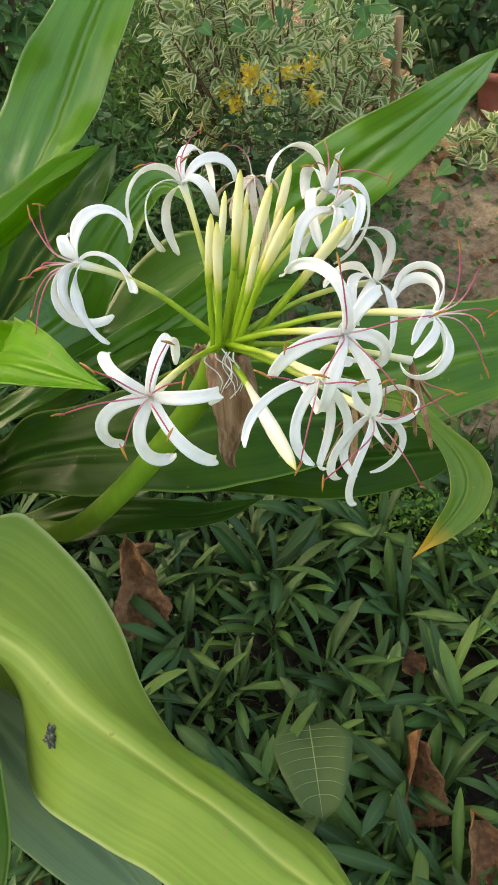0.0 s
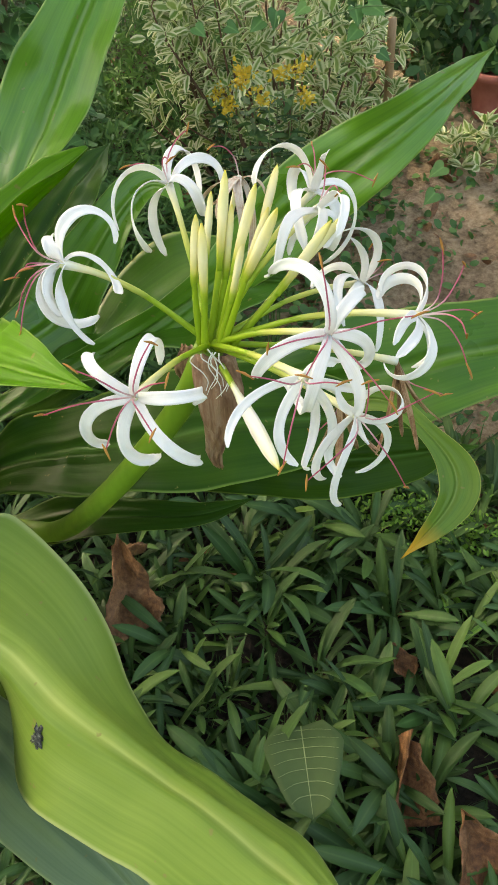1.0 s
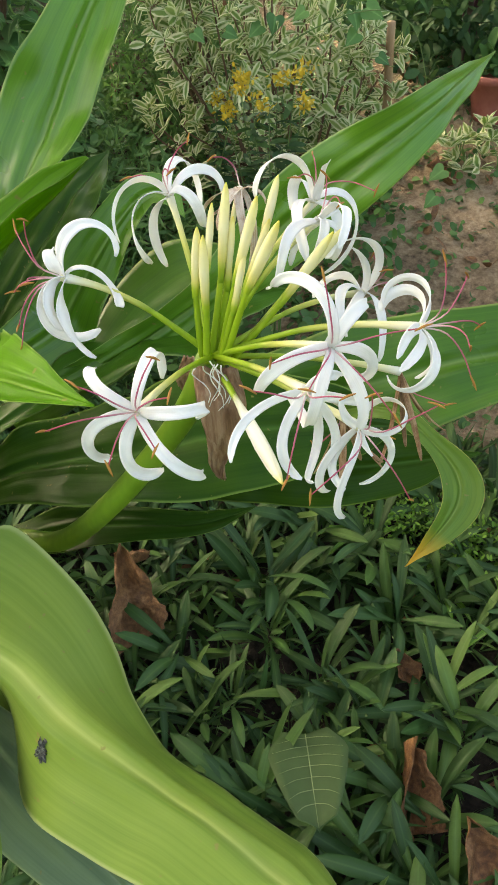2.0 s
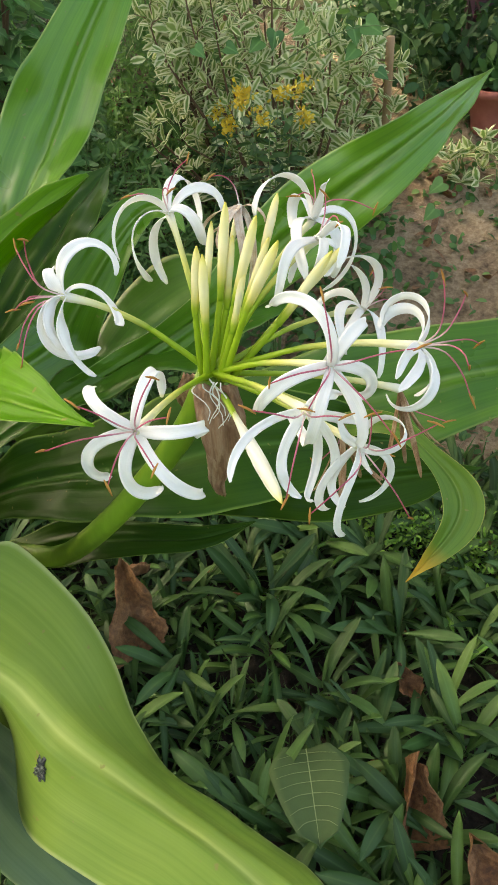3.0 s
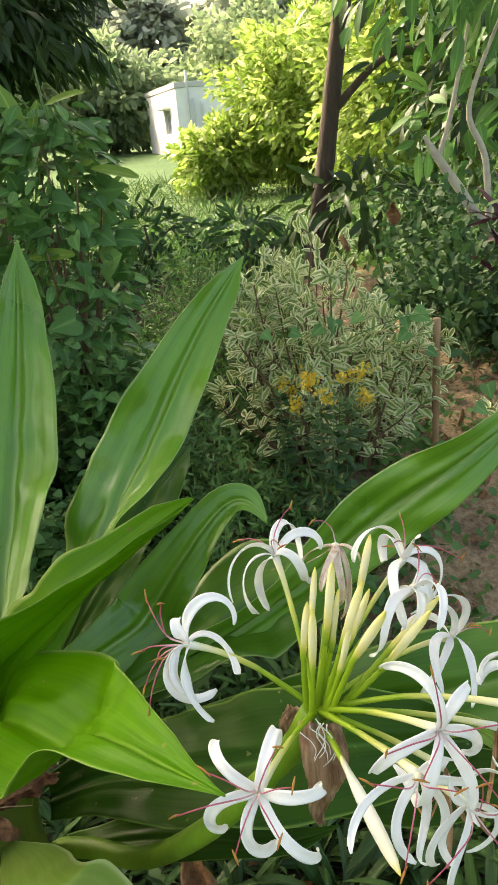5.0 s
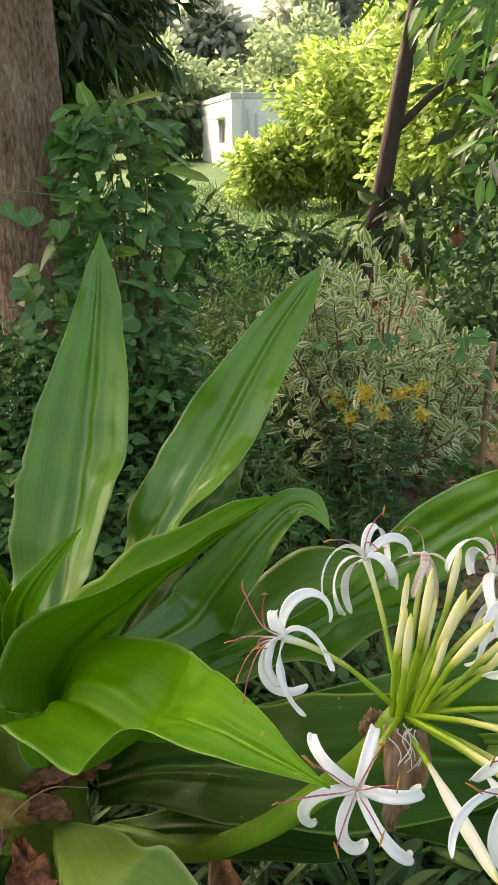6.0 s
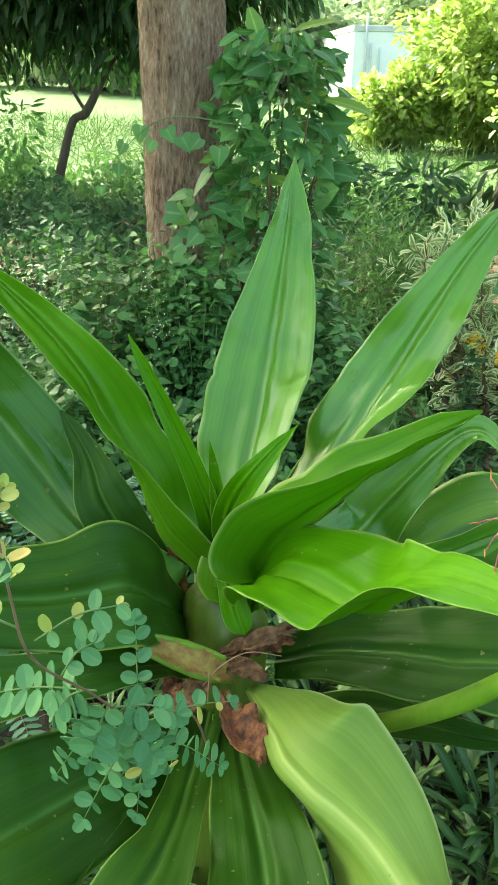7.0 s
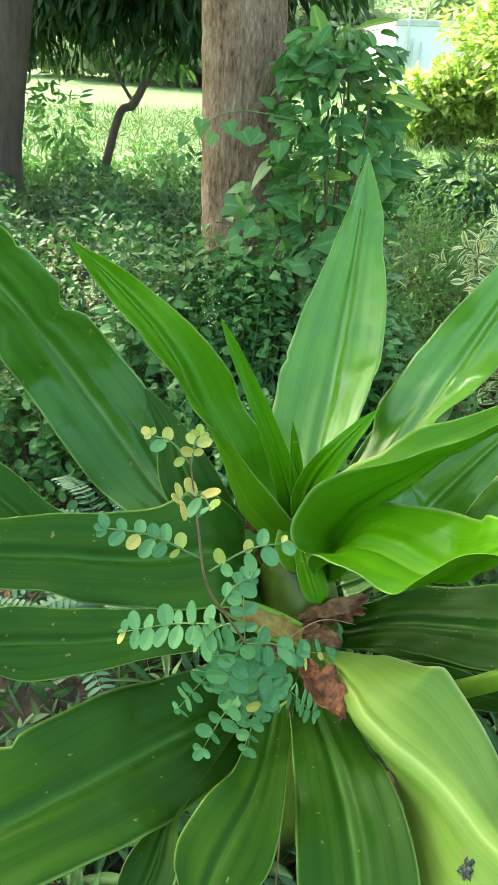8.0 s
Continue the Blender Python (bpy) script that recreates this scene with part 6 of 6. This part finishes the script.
rng = np.random.default_rng(91)
for k in range(52):
    x, y = (rng.uniform(-2.15, -0.62), rng.uniform(1.75, 2.45)) if k % 4 else (rng.uniform(-1.62, -0.98), rng.uniform(2.3, 2.48))
    leafy_herb((x, y, float(ground_z(x, y))), rng.uniform(0.34, 0.52) + 0.20 * (y > 2.1) * (x > -1.7) + (0 if k % 4 else 0.08), 300 + k, M_VINE if k % 3 else M_HERB, rng.uniform(0.035, 0.055))
leafy_herb((-1.17, 2.28, float(ground_z(-1.17, 2.28))), 0.74, 390, M_HERB, 0.03, True)
leafy_herb((-1.75, 2.4, float(ground_z(-1.75, 2.4))), 0.62, 391, M_HERB, 0.03, True)

# ---- trees ----


def bark_trunk(parent, pts, radii, rows, sides, seed):
    """A trunk with knobbly vertical bark plates, parted by furrows."""
    c = spline(pts, rows)
    r = spline(np.asarray(radii, float)[:, None], rows)[:, 0]
    v = []
    for i in range(rows):
        z = c[i][2]
        for j in range(sides):
            a = 2 * math.pi * j / sides
            q = Vector((math.cos(a) * 8.5 + seed, math.sin(a) * 8.5, z * 8.5))
            big = noise.noise(q * 0.45)
            fur = abs(noise.noise(Vector((q.x * 1.9, q.y * 1.9, q.z * 0.8))))
            fine = noise.noise(Vector((q.x * 4, q.y * 4, q.z * 3.2)))
            h = r[i] * (1 + 0.03 * big) + 0.010 * min(1.0, fur * 3.2) + 0.003 * fine - 0.008
            v.append((c[i][0] + h * math.cos(a), c[i][1] + h * math.sin(a), z))
    f = [(i * sides + j, i * sides + (j + 1) % sides, (i + 1) * sides + (j + 1) % sides, (i + 1) * sides + j) for i in range(rows - 1) for j in range(sides)]
    f.append(tuple((rows - 1) * sides + j for j in range(sides)))
    return mesh_object("trunk", v, f, M_BARK, parent)



def crown_points(rng, centre, radii, n, hollow=0.35):
    v = unit(rng, n)
    r = (hollow + (1 - hollow) * rng.uniform(0, 1, n) ** 0.6)
    lump = 1 + 0.22 * np.sin(v[:, 0] * 6 + 1) * np.sin(v[:, 1] * 5 + 2) + 0.15 * np.sin(v[:, 2] * 9 + v[:, 0] * 7)
    return np.asarray(centre) + v * (r * lump)[:, None] * np.asarray(radii), v


def tree(name, label, place, trunk, radii, limbs, crowns, bark, leaf_material, seed, leaf=(0.2, 0.09), shape="oval", droop=0.3, hang=0.0, sides=16, rough=0.05):
    """Tapered trunk, limbs and a crown of many leaves. Points are relative to the foot."""
    rng = np.random.default_rng(seed)
    e = thing(name, place, label, "tree")
    if sides >= 100:
        bark_trunk(e, trunk, radii, 300, sides, seed)
    else:
        tube("trunk", trunk, radii, bark, e, 44, sides, "", rng, rough)
    for pts, r in limbs:
        tube("limb", pts, r, bark, e, 16, 8, "", rng, 0.05)
    for centre, rad, n in crowns:
        p, out = crown_points(rng, centre, rad, n)
        d = out + unit(rng, n) * 0.8
        d[:, 2] -= hang
        leaf_mass("crown", p, d, unit(rng, n, 1.0), leaf[0] * rng.uniform(0.7, 1.3, n), leaf[1] * rng.uniform(0.7, 1.3, n), leaf_material, e, shape, 0.2, droop)
    return e


tree("tall_tree", "tall tree with a straight ridged brown trunk", (-1.337, 2.78, 0.35),
     [(0.0, 0, -0.1), (0.01, 0, 0.25), (0.0, 0, 1.0), (0.0, 0.02, 2.0), (0.05, 0.05, 4.0), (0.1, 0.1, 6.0)], [0.20, 0.168, 0.155, 0.153, 0.13, 0.07],
     [([(0.04, 0.05, 3.4), (0.7, 0.3, 4.2), (1.4, 0.5, 4.8)], [0.06, 0.04, 0.02]), ([(0.05, 0.05, 3.8), (-0.8, 0.1, 4.6), (-1.5, 0.2, 5.2)], [0.06, 0.04, 0.02]), ([(0.07, 0.05, 4.2), (0.1, -0.9, 5.0), (0.2, -1.5, 5.6)], [0.05, 0.03, 0.02])],
     [((0.2, 0.3, 5.4), (2.3, 2.0, 1.3), 1500)], M_BARK, M_CROWN, 101, (0.30, 0.17), sides=110)

tree("mango_tree", "shady tree with dark drooping leaves and low branches", (-3.87, 4.6, 0.42),
     [(0, 0, -0.1), (0.06, 0, 0.4), (0.20, 0, 1.0), (0.38, 0.05, 1.8), (0.6, 0.2, 3.0), (0.8, 0.4, 4.2)], [0.19, 0.15, 0.135, 0.125, 0.10, 0.06],
     [([(0.36, 0.05, 1.7), (1.0, 0.6, 2.1), (1.6, 1.0, 2.2)], [0.05, 0.035, 0.015]), ([(0.5, 0.15, 2.4), (-0.4, 0.5, 3.0), (-1.2, 0.8, 3.2)], [0.05, 0.035, 0.015])],
     # The first crown is out of view, placed and thickened to shade the lily.
     [((0.4, -1.4, 4.0), (2.8, 2.6, 1.2), 17500), ((0.75, 1.35, 2.00), (1.55, 0.8, 0.85), 9500), ((-0.9, 1.5, 1.95), (1.2, 0.8, 0.95), 5000)], M_DARKBARK, M_CROWN, 102, (0.17, 0.042), "lance", 0.3, 0.9, rough=0.03)

tree("thin_leaning_tree", "thin dark leaning sapling with a bent trunk", (-3.86, 6.0, 0.36),
     [(0, 0, -0.05), (0.12, 0, 0.30), (0.27, 0, 0.68), (0.40, 0, 0.76), (0.58, 0, 1.02), (0.72, 0, 1.2)], [0.045, 0.038, 0.032, 0.036, 0.026, 0.015],
     [([(0.40, 0, 0.76), (0.22, 0.05, 1.0), (0.1, 0.1, 1.3)], [0.018, 0.012, 0.006])],
     [((0.55, 0.05, 1.25), (0.45, 0.35, 0.28), 260), ((-0.35, 0.1, 0.6), (0.22, 0.3, 0.5), 170), ((-0.75, 0.1, 0.55), (0.12, 0.2, 0.5), 110)], M_DARKBARK, M_WEED, 103, (0.11, 0.035), "lance", 0.3, 0.5, 10)

tree("slender_tree", "slender dark tree leaning beside the sunny bushes", (-0.13, 5.25, 0.42),
     [(0, 0, -0.1), (0.05, 0, 0.35), (0.12, 0, 0.8), (0.22, 0, 1.5), (0.36, 0, 2.4), (0.55, 0.1, 3.8)], [0.09, 0.068, 0.060, 0.052, 0.045, 0.03],
     [([(0.16, 0, 1.05), (0.55, -0.1, 1.35), (1.1, -0.2, 1.3)], [0.03, 0.02, 0.008])],
     [((1.1, -0.2, 1.2), (0.6, 0.5, 0.4), 420), ((0.7, 0.0, 1.75), (0.6, 0.5, 0.25), 120), ((0.9, 0.4, 3.9), (1.4, 1.2, 0.8), 900), ((0.4, -0.1, 0.5), (0.5, 0.4, 0.25), 240)], M_DARKBARK, M_CROWN, 104, (0.16, 0.05), "lance", 0.3, 0.7, 12)

tree("bare_branching_tree", "small tree with smooth pale crooked branches", (1.11, 3.7, 0.48),
     [(0, 0, -0.1), (-0.1, -0.02, 0.22), (-0.41, -0.1, 0.45), (-0.55, -0.1, 0.64), (-0.65, -0.1, 0.78), (-0.70, -0.1, 0.86)], [0.05, 0.035, 0.026, 0.021, 0.018, 0.008],
     [([(-0.64, -0.1, 0.76), (-0.60, -0.1, 0.90), (-0.57, -0.1, 1.05), (-0.5, -0.05, 1.4)], [0.012, 0.011, 0.010, 0.005]), ([(-0.41, -0.1, 0.45), (-0.44, -0.1, 0.75), (-0.52, -0.12, 0.96), (-0.40, -0.1, 1.3)], [0.016, 0.014, 0.012, 0.006])],
     [((-0.35, 0.0, 1.55), (0.7, 0.5, 0.35), 420), ((-0.45, 0.25, 0.95), (0.35, 0.15, 0.22), 60), ((-0.05, 0.2, 0.95), (0.3, 0.2, 0.3), 110)], M_PALEBARK, M_VINE, 105, (0.13, 0.05), "lance", 0.3, 0.3, 10)

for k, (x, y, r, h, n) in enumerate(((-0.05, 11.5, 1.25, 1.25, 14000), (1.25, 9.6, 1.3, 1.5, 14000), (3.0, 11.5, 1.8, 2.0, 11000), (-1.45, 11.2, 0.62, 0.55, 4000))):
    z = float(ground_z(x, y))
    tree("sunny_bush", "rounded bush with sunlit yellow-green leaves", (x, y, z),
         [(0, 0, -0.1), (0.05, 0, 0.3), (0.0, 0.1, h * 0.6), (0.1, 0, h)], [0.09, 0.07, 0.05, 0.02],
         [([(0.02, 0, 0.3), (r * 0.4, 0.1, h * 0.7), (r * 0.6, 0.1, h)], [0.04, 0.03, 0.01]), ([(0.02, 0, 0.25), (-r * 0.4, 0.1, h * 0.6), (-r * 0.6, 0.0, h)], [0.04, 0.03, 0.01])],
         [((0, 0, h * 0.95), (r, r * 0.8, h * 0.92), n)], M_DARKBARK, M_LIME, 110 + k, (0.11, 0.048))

for k, (x, y, r, h) in enumerate(((-1.35, 5.6, 0.35, 0.42), (-0.60, 5.4, 0.32, 0.36), (0.9, 5.6, 0.5, 0.7), (-2.1, 5.2, 0.35, 0.6), (1.9, 5.4, 0.6, 1.0))):
    tree("dark_shrub", "low shrub with long dark glossy leaves", (x, y, float(ground_z(x, y))), [(0, 0, -0.05), (0.02, 0, h * 0.5), (0, 0, h * 0.9)], [0.02, 0.015, 0.006],
         [([(0.01, 0, h * 0.3), (r * 0.4, 0, h * 0.7), (r * 0.7, 0, h * 0.9)], [0.01, 0.008, 0.004])], [((0, 0, h * 0.8), (r, r * 0.7, h * 0.5), 230)], M_DARKBARK, M_SHADE, 130 + k, (0.13, 0.034), "lance", 0.35, 0.3, 8)

rng = np.random.default_rng(140)
for k in range(20):
    x, y = -36 + 3.7 * k + rng.uniform(-1, 1), rng.uniform(42, 58)
    h = rng.uniform(7, 10.5)
    z = float(ground_z(x, y))
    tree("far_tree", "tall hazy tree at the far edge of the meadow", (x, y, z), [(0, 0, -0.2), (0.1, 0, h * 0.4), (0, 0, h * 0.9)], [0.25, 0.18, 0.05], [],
         [((0, 0, h * 0.68), (2.4, 2.0, h * 0.36), 2600), ((rng.uniform(-1, 1), -1.5, h * 0.25), (2.6, 1.5, h * 0.25), 1300)], M_PALEBARK, M_FAR_HAZE, 150 + k, (0.62, 0.36), "oval", 0.3, 0.2, 8)

for k, (x, y, r, h, n) in enumerate(((-11.6, 27.0, 3.0, 4.4, 6000), (-8.3, 31.0, 2.6, 3.8, 5000), (-15.5, 30.0, 3.4, 4.6, 5000), (-2.8, 36.0, 3.2, 5.2, 5000), (2.4, 34.0, 3.4, 4.6, 5000), (-20.5, 33.0, 3.6, 4.6, 4500))):
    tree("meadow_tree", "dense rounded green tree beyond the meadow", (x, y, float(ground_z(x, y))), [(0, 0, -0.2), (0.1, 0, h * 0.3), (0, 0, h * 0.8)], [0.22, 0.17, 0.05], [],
         [((0, 0, h * 0.55), (r, r * 0.8, h * 0.5), n)], M_DARKBARK, M_MIDTREE_HAZE, 190 + k, (0.34, 0.17), "oval", 0.3, 0.3, 8)

# ---- the shed beyond the meadow ----


def shed():
    e = thing("small_building", (-4.34, 24.0, 0.55), "small flat-roofed whitewashed building beyond the meadow", "building")
    e.rotation_euler = (0, 0, radians(21))

    def block(name, x0, x1, y0, y1, z0, z1, m, parent, label=""):
        bm = bmesh.new()
        bmesh.ops.create_cube(bm, size=1, matrix=Matrix.Translation(((x0 + x1) / 2, (y0 + y1) / 2, (z0 + z1) / 2)) @ Matrix.Diagonal((x1 - x0, y1 - y0, z1 - z0, 1)))
        bmesh.ops.bevel(bm, geom=bm.edges[:], offset=0.012, segments=1, affect="EDGES")
        return part(name, bm, m, parent, label, False)
    T = 0.2
    block("front_wall", 0, 6.0, 0, T, -0.2, 2.0, M_WALL, e, "weathered whitewashed front wall")
    # the side wall has an opening for the window
    block("side_wall", 0, T, T, 1.2, -0.2, 2.0, M_WALL, e, "white side wall")
    block("side_wall", 0, T, 2.3, 5.6, -0.2, 2.0, M_WALL, e, "white side wall")
    block("side_wall", 0, T, 1.2, 2.3, -0.2, 0.75, M_WALL, e, "white side wall")
    block("side_wall", 0, T, 1.2, 2.3, 1.45, 2.0, M_WALL, e, "white side wall")
    block("rear_wall", 0, 6.0, 5.6, 5.6 + T, -0.2, 2.0, M_WALL, e)
    block("end_wall", 5.8, 6.0, T, 5.6, -0.2, 2.0, M_WALL, e)
    block("roof", -0.03, 6.05, -0.03, 5.85, 2.0, 2.16, M_CONC, e, "flat concrete roof slab")
    win = block("window", 0.10, 0.13, 1.2, 2.3, 0.75, 1.45, M_DARK, e, "dark barred window")
    for k in range(5):
        block("bar", 0.03, 0.06, 1.28 + 0.22 * k, 1.31 + 0.22 * k, 0.75, 1.45, M_PIPE, win)
    block("lintel", -0.25, 0.0, 1.0, 2.5, 1.48, 1.56, M_WALL, e, "white window ledge")
    for x, top in ((0.35, 2.45), (0.5, 1.7), (0.75, 1.6)):
        tube("pipe", [(x, -0.07, -0.2), (x, -0.07, 1.0), (x, -0.07, top)], [0.035, 0.035, 0.035], M_PIPE, e, 8, 9, "grey drain pipe")


shed()
